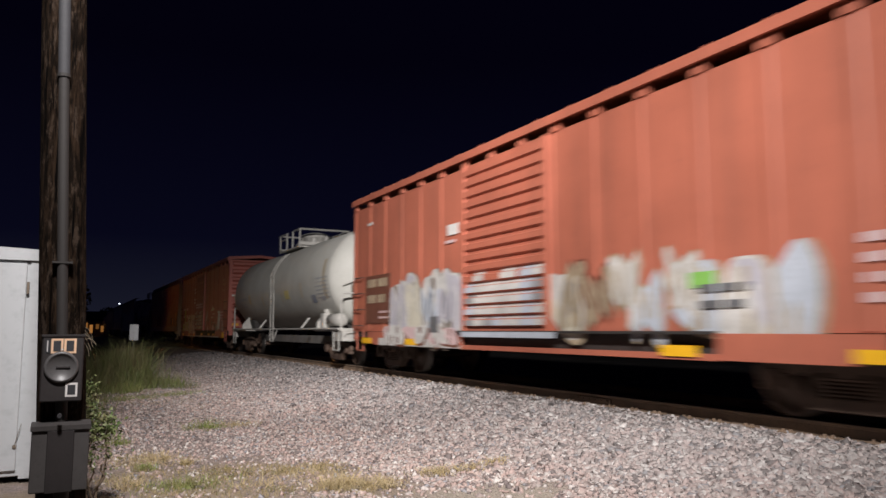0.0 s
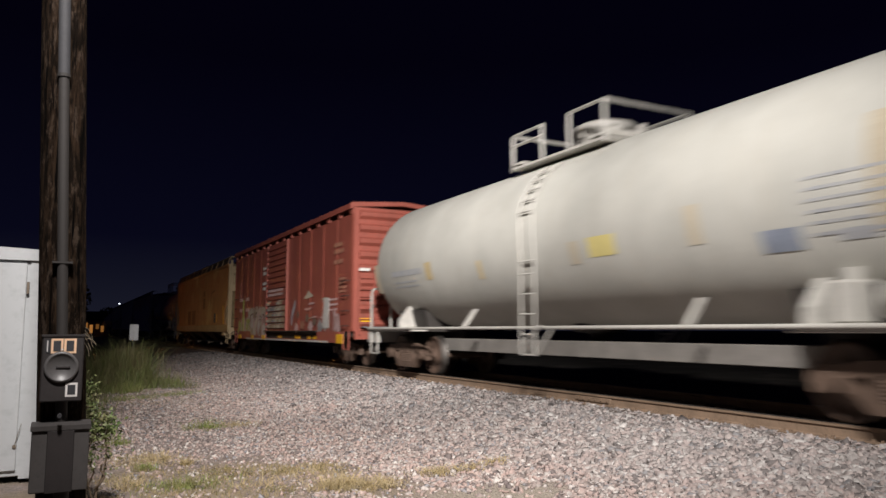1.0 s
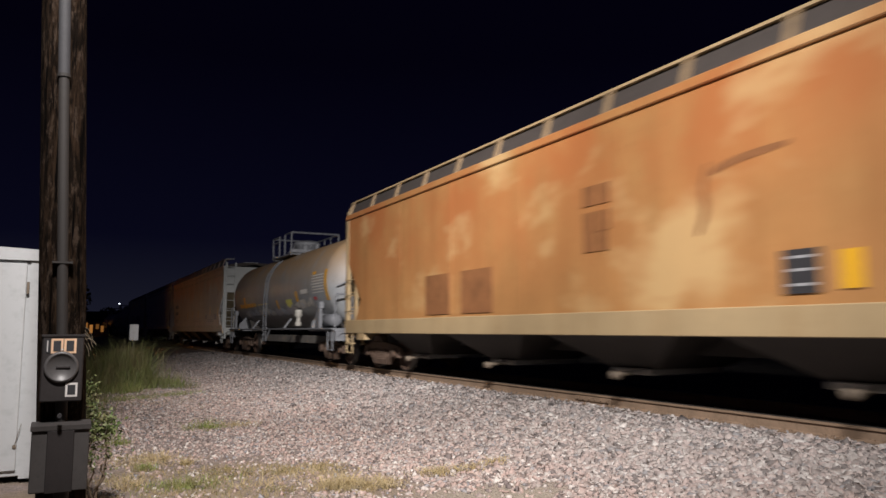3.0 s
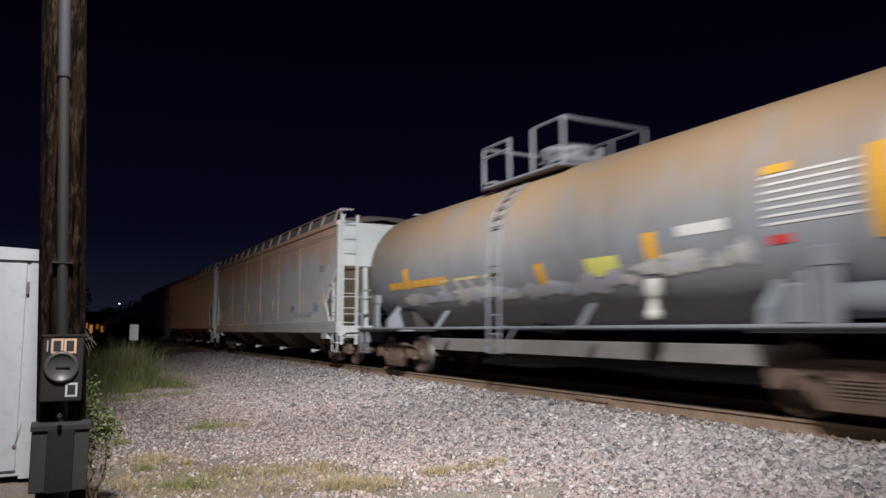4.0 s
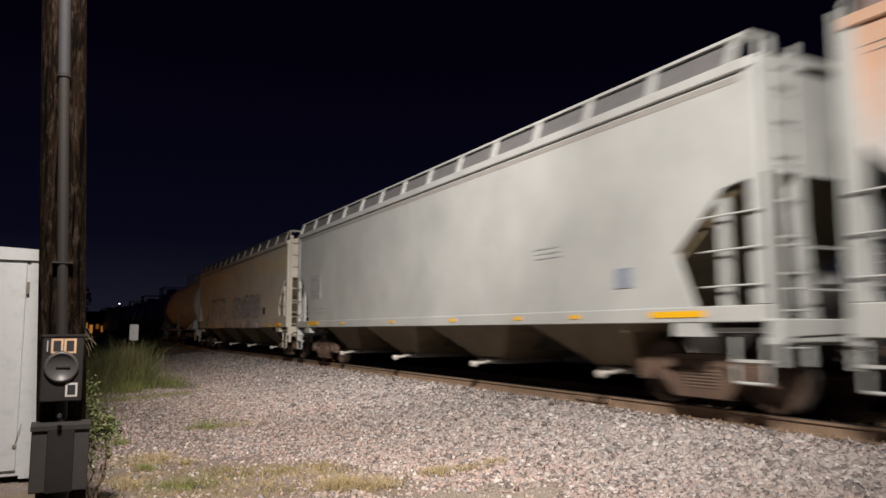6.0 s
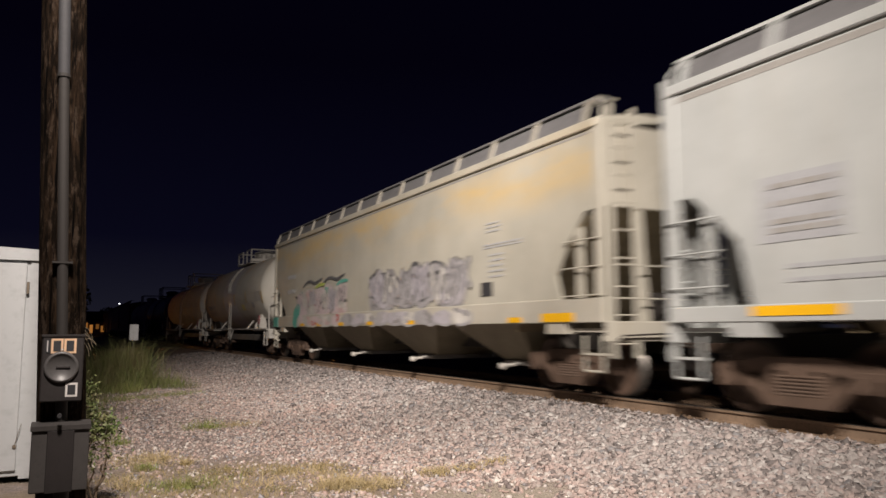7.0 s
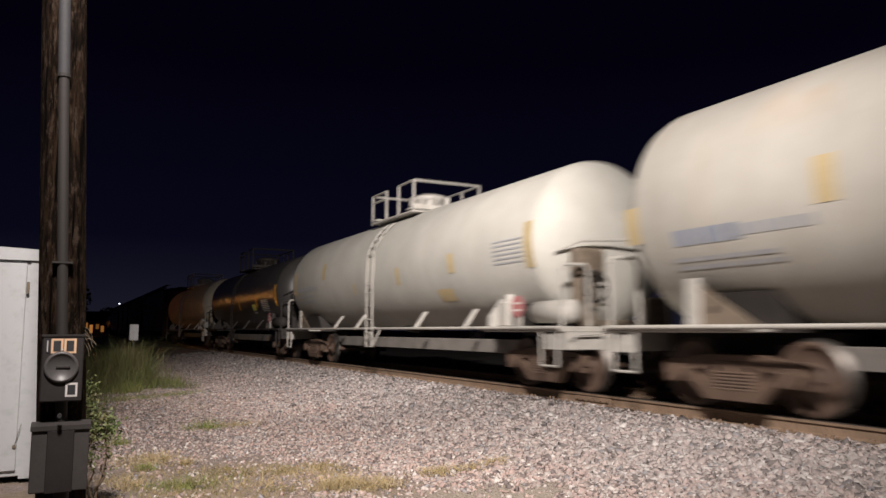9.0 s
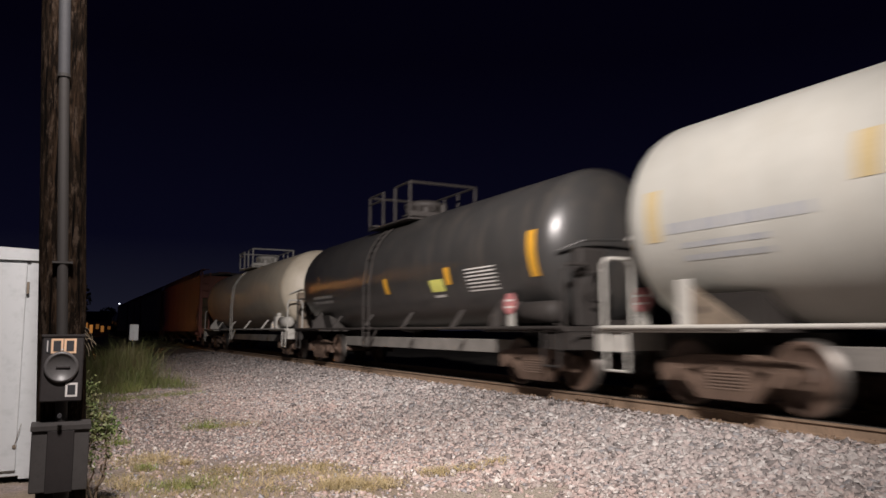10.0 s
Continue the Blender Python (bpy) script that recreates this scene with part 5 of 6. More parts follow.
# --- white tank cars ---
c = tankcar(148.4, 14.45, M_WHITE_TANK, M_WHITE_METAL, "off-white tank car with rust streaks along its top", 6.95, gusset=True, reservoir=None, saddle=(1.25, 1.95), size=(1.61, 2.67), brackets=(3.8, 9.7))
bm = lathe(B(), [(0, TANK_R + 0.005), (2.8, TANK_R + 0.005)], (0, 5.65, TANK_Z), (0, 1, 0), 56)
part("repainted_band", bm, simple("pale_lilac_paint", (0.53, 0.51, 0.52), 0.5, 0, 0.92, 1.5), c)
caution_sign(c, -1.47, 1.5, 1.46)
for y, z in ((0.7, 2.1), (3.5, 2.2), (5.85, 2.15), (8.4, 2.1), (10.6, 2.35), (13.5, 2.2)):
    shell_patch(c, y, y + 0.25, z, z + 0.5, M_ORANGE_BAND)
shell_patch(c, 4.1, 4.75, 1.9, 2.16, M_FADED_YELLOW, "placard")
shell_patch(c, 2.3, 2.75, 1.98, 2.2, M_GREY_TEXT, "placard")
shell_bars(c, 12.9, 11.9, (2.1,), M_BLUE_GREY, 0.2, 4)
shell_bars(c, 11.85, 10.9, (2.14,), M_GREY_TEXT, 0.13, 9)
shell_bars(c, 13.0, 11.4, (1.9, 1.8), M_GREY_TEXT, 0.05, 5)
shell_bars(c, 2.05, 1.0, (2.56, 2.48, 2.40, 2.32, 2.24), M_GREY_TEXT, 0.03, 6, True)

c = tankcar(163.8, 16.35, M_CREAM_TANK, M_WHITE_METAL, "off-white tank car with faded orange marks and white end decks", 8.13, gusset=True, reservoir=0.01, saddle=(1.2, 2.0), size=(1.52, 2.585), brackets=(3.3, 5.6, 9.4, 11.2))
shell_patch(c, 0.8, 1.05, 2.1, 2.9, M_ORANGE_BAND)
shell_bars(c, 2.1, 1.1, (2.62, 2.54, 2.46, 2.38, 2.30, 2.22), M_GREY_TEXT, 0.03, 3, True)
shell_patch(c, 3.65, 3.9, 2.2, 2.6, M_ORANGE_BAND)
shell_patch(c, 3.98, 4.65, 1.64, 1.9, M_ORANGE_BAND, "placard")
shell_patch(c, 6.4, 6.6, 2.1, 2.5, M_ORANGE_BAND)
shell_patch(c, 9.4, 9.55, 2.0, 2.3, M_ORANGE_BAND)
shell_patch(c, 11.9, 12.2, 2.55, 3.05, M_ORANGE_BAND)
shell_patch(c, 14.95, 15.2, 2.2, 2.9, M_ORANGE_BAND)
shell_bars(c, 14.8, 12.7, (2.28,), M_GREY_TEXT, 0.14, 7)
shell_bars(c, 14.6, 13.3, (2.08, 1.92), M_GREY_TEXT, 0.07, 8)
caution_sign(c, -1.47, 1.3, 1.44)
caution_sign(c, -0.62, 16.28, 1.5)

# --- black tank car ---
c = tankcar(180.9, 15.3, M_BLACK_TANK, M_DARK_STEEL, "glossy black tank car with yellow marks and dark railings", 8.4, fence_mat=M_DARK_STEEL, size=(1.45, 2.51))
shell_patch(c, 0.85, 1.1, 1.95, 2.75, M_ORANGE_BRIGHT)
shell_bars(c, 3.4, 2.25, (2.22, 2.15, 2.08, 2.01, 1.94, 1.87, 1.80), M_WHITE_TEXT, 0.028, 3, True)
shell_patch(c, 4.4, 5.05, 1.86, 2.12, M_LIME, "placard")
shell_patch(c, 4.05, 4.28, 1.98, 2.34, M_ORANGE_BRIGHT)
shell_bars(c, 5.0, 4.5, (1.74,), M_WHITE_TEXT, 0.05, 3, True)
shell_patch(c, 7.35, 7.6, 1.92, 2.3, M_ORANGE_BRIGHT)
shell_bars(c, 13.5, 11.7, (2.0, 1.85), M_SILL_GREY, 0.08, 5)
caution_sign(c, -1.47, 1.6, 1.5)

# --- beige tank car and the cars that follow in the dark ---
c = tankcar(197.2, 17.3, M_BEIGE_TANK, M_WHITE_METAL, "beige tank car with a white head and white railings", 9.3)
hopper(215.9, 17.8, M_BROWN_HOP, M_BROWN_HOP, "dark red-brown covered hopper car far down the train", bays=3)
hopper(234.9, 17.8, M_OCHRE_HOP, M_BROWN_HOP, "dull ochre covered hopper car far down the train", bays=3)
boxcar(253.9, 15.5, M_RED, "dark red boxcar far down the train", 5, (6.5, 9.4), 4)
hopper(270.6, 17.8, M_BROWN_HOP, M_BROWN_HOP, "dark brown covered hopper car far down the train", bays=3)
tankcar(289.6, 15.2, M_BLACK_TANK, M_DARK_STEEL, "black tank car at the far end of the train", 7.6)

# ================= ground and track =================


def smooth(a, b, t):
    t = min(1, max(0, (t - a) / (b - a)))
    return t * t * (3 - 2 * t)


def ground_z(x, y):
    """Ballast crown under the track, a long shoulder, and level ground beside it."""
    d = abs(x)
    z = -0.205 - 0.295 * smooth(1.5, 5.2, d)
    if d < 40 and abs(y) < 90:
        z += 0.025 * noise.noise(Vector((x * 0.5, y * 0.5, 3))) * smooth(1.2, 3.0, d) + 0.05 * noise.noise(Vector((x * 0.12, y * 0.12, 7))) * smooth(3, 8, d)
    return z


def spread(near, fine, far, grow):
    out, s, v = [], fine, near[0]
    while v < near[1]:
        out.append(v)
        v += fine
    lo, hi = [], []
    s, v = fine, near[0]
    while v > -far:
        s *= grow
        v -= s
        lo.append(v)
    s, v = fine, near[1]
    while v < far:
        hi.append(v)
        s *= grow
        v += s
    return lo[::-1] + out + hi


def ground_material():
    k = Nodes("gravel_and_dirt", 0.9)
    cells = k.n.new("ShaderNodeTexVoronoi")
    cells.inputs["Scale"].default_value = 44
    k.l.new(k.coords((1, 1, 1)), cells.inputs["Vector"])
    sep = k.n.new("ShaderNodeSeparateColor")
    k.l.new(cells.outputs["Color"], sep.inputs[0])
    c = k.mix(sep.outputs[0], (0.40, 0.335, 0.305), (0.21, 0.172, 0.157))
    c = k.mix(k.ramp(sep.outputs[1], 0.7, 0.95), c, (0.38, 0.28, 0.25))
    c = k.mix(k.ramp(k.noise(0.35), 0.4, 0.65, 0, 0.5), c, (0.27, 0.21, 0.18))
    c = k.mix(k.ramp(k.noise(60), 0.4, 0.7, 0, 0.45), c, (0.09, 0.08, 0.07))
    # bare brown dirt at the yard's edge
    dirt = k.calc("MULTIPLY", k.ramp(k.axis(0), -4.6, -6.0), k.ramp(k.axis(1), 9.8, 8.2))
    dirt = k.calc("MULTIPLY", dirt, k.ramp(k.noise(1.6), 0.35, 0.6))
    c = k.mix(k.calc("MULTIPLY", dirt, 0.8), c, k.mix(k.noise(9), (0.40, 0.32, 0.215), (0.25, 0.195, 0.135)))
    # a bare pale patch of grit at the foot of the ballast
    grit = k.calc("MULTIPLY", k.calc("MULTIPLY", k.ramp(k.axis(0), -5.9, -5.3), k.ramp(k.axis(0), -3.9, -4.5)), k.ramp(k.axis(1), 6.6, 6.1))
    c = k.mix(k.calc("MULTIPLY", grit, 0.75), c, k.mix(k.noise(30), (0.44, 0.39, 0.31), (0.30, 0.26, 0.21)))
    # shade under the train painted dark from the near rail, then dark soil beyond
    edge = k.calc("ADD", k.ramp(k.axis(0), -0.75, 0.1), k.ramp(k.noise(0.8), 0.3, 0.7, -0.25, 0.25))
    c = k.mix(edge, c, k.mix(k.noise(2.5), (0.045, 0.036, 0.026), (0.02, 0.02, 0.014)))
    k.bump(cells.outputs["Distance"], 0.9, 0.03)
    return k.done(c)


xs, ys = spread((-10, 3), 0.25, 2600, 1.22), spread((1, 34), 0.3, 2600, 1.2)
bm = B()
grid = [[bm.verts.new((x, y, ground_z(x, y))) for y in ys] for x in xs]
for i in range(len(xs) - 1):
    for j in range(len(ys) - 1):
        bm.faces.new((grid[i][j], grid[i + 1][j], grid[i + 1][j + 1], grid[i][j + 1])).smooth = True
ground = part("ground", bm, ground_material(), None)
tagged(ground, "grey and pinkish gravel with bare dirt beside the railway track", "ground", "", "structure")


def stone_material():
    k = Nodes("ballast_stone", 0.85)
    r = k.random(True)
    ramp = k.n.new("ShaderNodeValToRGB")
    ramp.color_ramp.interpolation = "CONSTANT"
    cols = [(0.0, (0.34, 0.275, 0.25)), (0.18, (0.42, 0.365, 0.335)), (0.34, (0.43, 0.315, 0.28)), (0.54, (0.17, 0.14, 0.133)), (0.68, (0.50, 0.39, 0.345)), (0.82, (0.53, 0.48, 0.445)), (0.91, (0.28, 0.275, 0.29)), (0.965, (0.66, 0.61, 0.565))]
    el = ramp.color_ramp.elements
    el[0].position, el[0].color = cols[0][0], (*cols[0][1], 1)
    el[1].position, el[1].color = cols[1][0], (*cols[1][1], 1)
    for p, cc in cols[2:]:
        e = el.new(p)
        e.color = (*cc, 1)
    k.l.new(r, ramp.inputs[0])
    # grey ballast near the rails, redder yard gravel away from them
    near = k.calc("ADD", k.ramp(k.axis(0), -5.5, -2.5), k.ramp(k.noise(0.6), 0.35, 0.65, -0.3, 0.3))
    hsv = k.n.new("ShaderNodeHueSaturation")
    hsv.inputs["Saturation"].default_value, hsv.inputs["Value"].default_value = 0.55, 0.8
    k.l.new(ramp.outputs[0], hsv.inputs["Color"])
    c = k.mix(near, ramp.outputs[0], hsv.outputs[0])
    c = k.mix(k.ramp(k.noise(40), 0.4, 0.7, 0, 0.4), c, (0.17, 0.14, 0.125))
    k.bump(k.noise(120), 0.3, 0.004)
    return k.done(c)


def scatter_stones(name, count, where, size, seed, mat):
    """Angular stones, each a knocked-about block, joined as one sheet of gravel."""
    rng = np.random.default_rng(seed)
    base = np.array([(-1, -1, -0.7), (1, -0.8, -0.8), (0.9, 1, -0.7), (-0.8, 0.9, -0.8), (-0.7, -0.8, 0.6), (0.8, -0.6, 0.8), (0.6, 0.7, 0.6), (-0.8, 0.6, 0.9)])
    quads = np.array([(0, 3, 2, 1), (4, 5, 6, 7), (0, 1, 5, 4), (1, 2, 6, 5), (2, 3, 7, 6), (3, 0, 4, 7)])
    pts = where(rng, count)
    n = len(pts)
    v = base[None] * (1 + rng.uniform(-0.45, 0.45, (n, 8, 3)))
    s = size(rng, pts)[:, None, None] * rng.uniform(0.5, 1.4, (n, 1, 3))
    v = v * s
    q = rng.normal(size=(n, 4))
    q /= np.linalg.norm(q, axis=1)[:, None]
    w, x, y, z = q.T
    R = np.stack([np.stack([1 - 2 * (y * y + z * z), 2 * (x * y - z * w), 2 * (x * z + y * w)], -1), np.stack([2 * (x * y + z * w), 1 - 2 * (x * x + z * z), 2 * (y * z - x * w)], -1),
                  np.stack([2 * (x * z - y * w), 2 * (y * z + x * w), 1 - 2 * (x * x + y * y)], -1)], 1)
    v = np.einsum("nij,nkj->nki", R, v)
    v[:, :, 2] *= 0.85      # stones lie on their flat sides
    zs = np.array([ground_z(a, b) for a, b in pts])
    v += np.concatenate([pts, zs[:, None] + 0.15 * s[:, 0, :1]], 1)[:, None, :]
    f = (quads[None] + 8 * np.arange(n)[:, None, None]).reshape(-1, 4)
    me = bpy.data.meshes.new(name)
    me.vertices.add(n * 8)
    me.vertices.foreach_set("co", v.reshape(-1))
    me.loops.add(f.size)
    me.loops.foreach_set("vertex_index", f.reshape(-1).astype(np.int32))
    me.polygons.add(len(f))
    me.polygons.foreach_set("loop_start", np.arange(0, f.size, 4, dtype=np.int32))
    me.update(calc_edges=True)
    me.materials.append(mat)
    return new(name, me)


M_STONE = stone_material()


def near_field(rng, count):
    """More stones close to the path's foot, fewer far along the track."""
    y = 3.0 + 39 * rng.random(count) ** 2.1
    x = -8.6 + 7.75 * rng.random(count)
    keep = (x > -9 + 0.0 * y) & ~((x < -6.6) & (rng.random(count) < 0.45))
    bare = np.array([noise.noise(Vector((a * 1.3, b * 1.3, 12))) for a, b in zip(x, y)]) > -0.22
    keep &= ~(bare & (x < -5.3 - 0.25 * (y - 7)) & (y < 9.3) & (rng.random(count) < 0.72))
    grit = ((x + 4.9) / 0.75) ** 2 + ((y - 5.9) / 0.42) ** 2 < 1 + 0.5 * np.sin(9 * x) * np.cos(7 * y)
    keep &= ~(grit & (rng.random(count) < 0.86))
    return np.stack([x, y], 1)[keep]


tagged(scatter_stones("gravel", 165000, near_field, lambda rng, p: 0.0085 + 0.016 * rng.random(len(p)) ** 3.2 + 0.0003 * p[:, 1] + (0.009 + 0.021 * rng.random(len(p))) * np.clip((p[:, 0] + 6) / 4, 0, 1), 4, M_STONE),
       "loose grey, white and pinkish crushed stone along the track", "gravel", "", "stuff")


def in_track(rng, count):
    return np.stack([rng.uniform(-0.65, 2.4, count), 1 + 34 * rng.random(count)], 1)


# stones coloured near black for the shade under the passing cars
tagged(scatter_stones("ballast", 9000, in_track, lambda rng, p: 0.018 + 0.014 * rng.random(len(p)), 6, simple("train_shade_stone", (0.035, 0.03, 0.027), 0.85, 0, 0.5, 8)),
       "crushed stone between the rails, coloured dark for the shade under the train", "ballast", "", "stuff")

M_RAIL = simple("rusty_rail_steel", (0.27, 0.19, 0.13), 0.7, 0.0, 0.7, 3, 0.3)
track = empty("track", (0, 0, 0), "rusty steel rails on wooden sleepers in gravel ballast", "railway track", "", "structure")
for s in (-1, 1):
    cx = s * 0.755
    rail = [(-0.076, -0.178), (0.076, -0.178), (0.074, -0.166), (0.014, -0.146), (0.009, -0.05), (0.034, -0.038), (0.036, -0.006), (0.028, 0.0), (-0.028, 0.0), (-0.036, -0.006), (-0.034, -0.038), (-0.009, -0.05), (-0.014, -0.146), (-0.074, -0.166)]
    bm = prism(B(), [(cx + a, b) for a, b in rail], 1, -220, 900)
    for f in bm.faces:
        if f.calc_center_median().z > -0.007:
            f.material_index = 1
    part("rail", bm, [M_RAIL, M_TREAD], track, "rusty rail with a polished head")
M_TIE = simple("weathered_creosote_wood", (0.12, 0.09, 0.07), 0.9, 0, 0.6, 5, 0.6)
me_tie = plain_mesh("sleeper", box(B(), -1.28, 1.28, -0.115, 0.115, -0.355, -0.165, 0, 0.01), M_TIE)
bm = B()
for s in (-1, 1):
    box(bm, s * 0.755 - 0.16, s * 0.755 + 0.16, -0.09, 0.09, -0.166, -0.15)
    for dx in (-0.1, 0.1):
        for dy in (-0.05, 0.05):
            box(bm, s * 0.755 + dx - 0.016, s * 0.755 + dx + 0.016, dy - 0.016, dy + 0.016, -0.16, -0.125)
me_plate = plain_mesh("tie_plate", bm, M_RAIL)
bm = B()
for dy in (-0.15, 0.15):
    box(bm, -0.755 - 0.10, -0.755 + 0.05, dy - 0.018, dy + 0.018, -0.186, -0.155)
me_anchor = plain_mesh("rail_anchor", bm, M_RAIL)
rnd = random.Random(5)
for i in range(96):
    y = -2 + i * 0.53
    t = share("sleeper", me_tie, track, pose(rnd.uniform(-0.04, 0.04), y, rnd.uniform(-0.006, 0.004), 0, 0, rnd.uniform(-1, 1)))
    share("tie_plate", me_plate, t)
    share("rail_anchor", me_anchor, t)
bm = box(B(), -0.80, -0.768, 9.2, 10.1, -0.13, -0.055, 0, 0.006)
for i in range(6):
    rod(bm, (-0.815, 9.28 + i * 0.148, -0.092), (-0.79, 9.28 + i * 0.148, -0.092), 0.018, 6)
part("joint_bar", bm, M_RAIL, track)

# ================= things beside the track =================


def wood_material():
    """Creosoted pole: brown grain, paler weathered patches, black checks that run with the grain."""
    k = Nodes("weathered_pole_wood", 0.95)
    k.b.inputs["Specular IOR Level"].default_value = 0.05
    grain = k.noise(34, (1, 1, 0.12), 8, 0.75)
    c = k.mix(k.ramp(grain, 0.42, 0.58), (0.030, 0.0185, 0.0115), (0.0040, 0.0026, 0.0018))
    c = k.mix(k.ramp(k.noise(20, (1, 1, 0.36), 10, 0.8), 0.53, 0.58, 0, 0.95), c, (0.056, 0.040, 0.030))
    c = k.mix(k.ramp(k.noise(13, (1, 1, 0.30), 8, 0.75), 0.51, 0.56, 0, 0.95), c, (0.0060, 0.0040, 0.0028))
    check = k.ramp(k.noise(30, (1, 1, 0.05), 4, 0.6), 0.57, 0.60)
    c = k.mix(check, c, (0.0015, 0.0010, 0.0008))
    k.bump(k.calc("SUBTRACT", grain, check), 1.0, 0.03)
    return k.done(c)


# pole, conduit and box colours are kept near black to dim the lamplight there
M_POLE = wood_material()
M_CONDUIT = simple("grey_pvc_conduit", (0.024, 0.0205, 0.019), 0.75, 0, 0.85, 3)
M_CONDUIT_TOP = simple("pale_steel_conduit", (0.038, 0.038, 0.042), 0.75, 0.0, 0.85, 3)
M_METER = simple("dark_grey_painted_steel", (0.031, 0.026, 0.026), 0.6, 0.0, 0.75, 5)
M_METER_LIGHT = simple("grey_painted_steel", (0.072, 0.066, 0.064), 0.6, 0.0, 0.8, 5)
M_STICKER = simple("orange_white_sticker", (0.82, 0.55, 0.36), 0.5, 0, 0.9, 30, 0)
M_STICKER_W = simple("white_sticker", (0.75, 0.72, 0.70), 0.5, 0, 0.9, 30, 0)

pole = empty("utility_pole", (-8.465, 5.5, -0.5), "weathered brown wooden utility pole with a grey conduit", "utility pole")
bm = B()
rings = []
rnd = random.Random(11)
H = 9.5
for i in range(39):
    z = H * i / 38 - 0.3
    rr = 0.148 - 0.0028 * z
    cx, cy = -0.044 * z, 0.0
    rings.append([bm.verts.new((cx + (rr + 0.007 * noise.noise(Vector((3 * math.cos(a), 3 * math.sin(a), z * 0.7)))) * math.cos(a), cy + rr * math.sin(a), z)) for a in [2 * math.pi * j / 20 for j in range(20)]])
for u, v in zip(rings, rings[1:]):
    for j in range(20):
        bm.faces.new((u[j], u[(j + 1) % 20], v[(j + 1) % 20], v[j])).smooth = True
bm.faces.new(rings[0]), bm.faces.new(rings[-1])
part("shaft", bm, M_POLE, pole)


def on_pole(z, dx=0.0, dy=-0.165):
    return (-0.044 * z + dx, dy, z)


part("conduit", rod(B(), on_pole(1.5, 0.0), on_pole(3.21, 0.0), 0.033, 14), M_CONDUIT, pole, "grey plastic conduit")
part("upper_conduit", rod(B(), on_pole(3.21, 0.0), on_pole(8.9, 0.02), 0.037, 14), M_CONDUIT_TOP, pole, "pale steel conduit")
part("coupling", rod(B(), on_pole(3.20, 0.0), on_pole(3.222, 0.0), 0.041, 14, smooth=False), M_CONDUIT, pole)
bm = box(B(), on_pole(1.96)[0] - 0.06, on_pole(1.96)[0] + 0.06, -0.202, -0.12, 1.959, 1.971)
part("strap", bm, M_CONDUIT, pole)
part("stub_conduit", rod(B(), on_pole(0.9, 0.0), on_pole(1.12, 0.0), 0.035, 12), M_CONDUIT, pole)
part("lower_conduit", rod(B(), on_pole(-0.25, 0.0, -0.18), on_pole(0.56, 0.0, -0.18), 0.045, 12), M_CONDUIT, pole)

meter = empty("meter_box", (-8.52, 5.26, 0.585), "dark grey electric meter box with stickers, on the pole", "meter box")
bm = box(B(), -0.118, 0.118, -0.05, 0.085, 0, 0.41, 0, 0.008)
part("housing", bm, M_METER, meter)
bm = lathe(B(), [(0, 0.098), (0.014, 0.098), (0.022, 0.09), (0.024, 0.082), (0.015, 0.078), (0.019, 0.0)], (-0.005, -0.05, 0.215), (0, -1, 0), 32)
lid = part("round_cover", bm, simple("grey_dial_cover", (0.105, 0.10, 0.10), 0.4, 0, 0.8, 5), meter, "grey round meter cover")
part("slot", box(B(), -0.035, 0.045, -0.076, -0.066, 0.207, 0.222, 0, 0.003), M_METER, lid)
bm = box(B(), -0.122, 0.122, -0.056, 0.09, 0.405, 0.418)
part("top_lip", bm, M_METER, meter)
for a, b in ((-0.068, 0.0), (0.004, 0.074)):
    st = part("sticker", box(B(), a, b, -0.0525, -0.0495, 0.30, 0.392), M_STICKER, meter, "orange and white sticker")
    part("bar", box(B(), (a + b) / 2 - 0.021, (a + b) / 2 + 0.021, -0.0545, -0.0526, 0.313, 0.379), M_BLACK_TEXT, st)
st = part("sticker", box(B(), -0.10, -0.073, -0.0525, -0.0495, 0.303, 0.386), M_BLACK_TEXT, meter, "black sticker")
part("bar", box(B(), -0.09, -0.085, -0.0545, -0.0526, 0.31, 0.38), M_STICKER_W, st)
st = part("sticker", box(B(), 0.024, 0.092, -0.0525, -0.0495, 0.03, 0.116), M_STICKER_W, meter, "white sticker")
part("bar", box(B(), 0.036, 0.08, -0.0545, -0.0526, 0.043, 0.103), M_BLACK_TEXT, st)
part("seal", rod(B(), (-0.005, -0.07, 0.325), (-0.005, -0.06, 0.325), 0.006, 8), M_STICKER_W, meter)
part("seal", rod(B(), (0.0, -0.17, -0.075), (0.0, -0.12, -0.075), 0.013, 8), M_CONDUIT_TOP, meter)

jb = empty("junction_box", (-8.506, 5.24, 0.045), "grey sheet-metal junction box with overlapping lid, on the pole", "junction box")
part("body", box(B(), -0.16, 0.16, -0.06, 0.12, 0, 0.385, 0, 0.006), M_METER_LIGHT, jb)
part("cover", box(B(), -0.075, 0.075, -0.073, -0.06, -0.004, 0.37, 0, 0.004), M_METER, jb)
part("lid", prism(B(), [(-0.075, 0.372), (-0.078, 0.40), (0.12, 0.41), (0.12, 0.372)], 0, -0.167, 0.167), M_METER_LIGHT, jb)

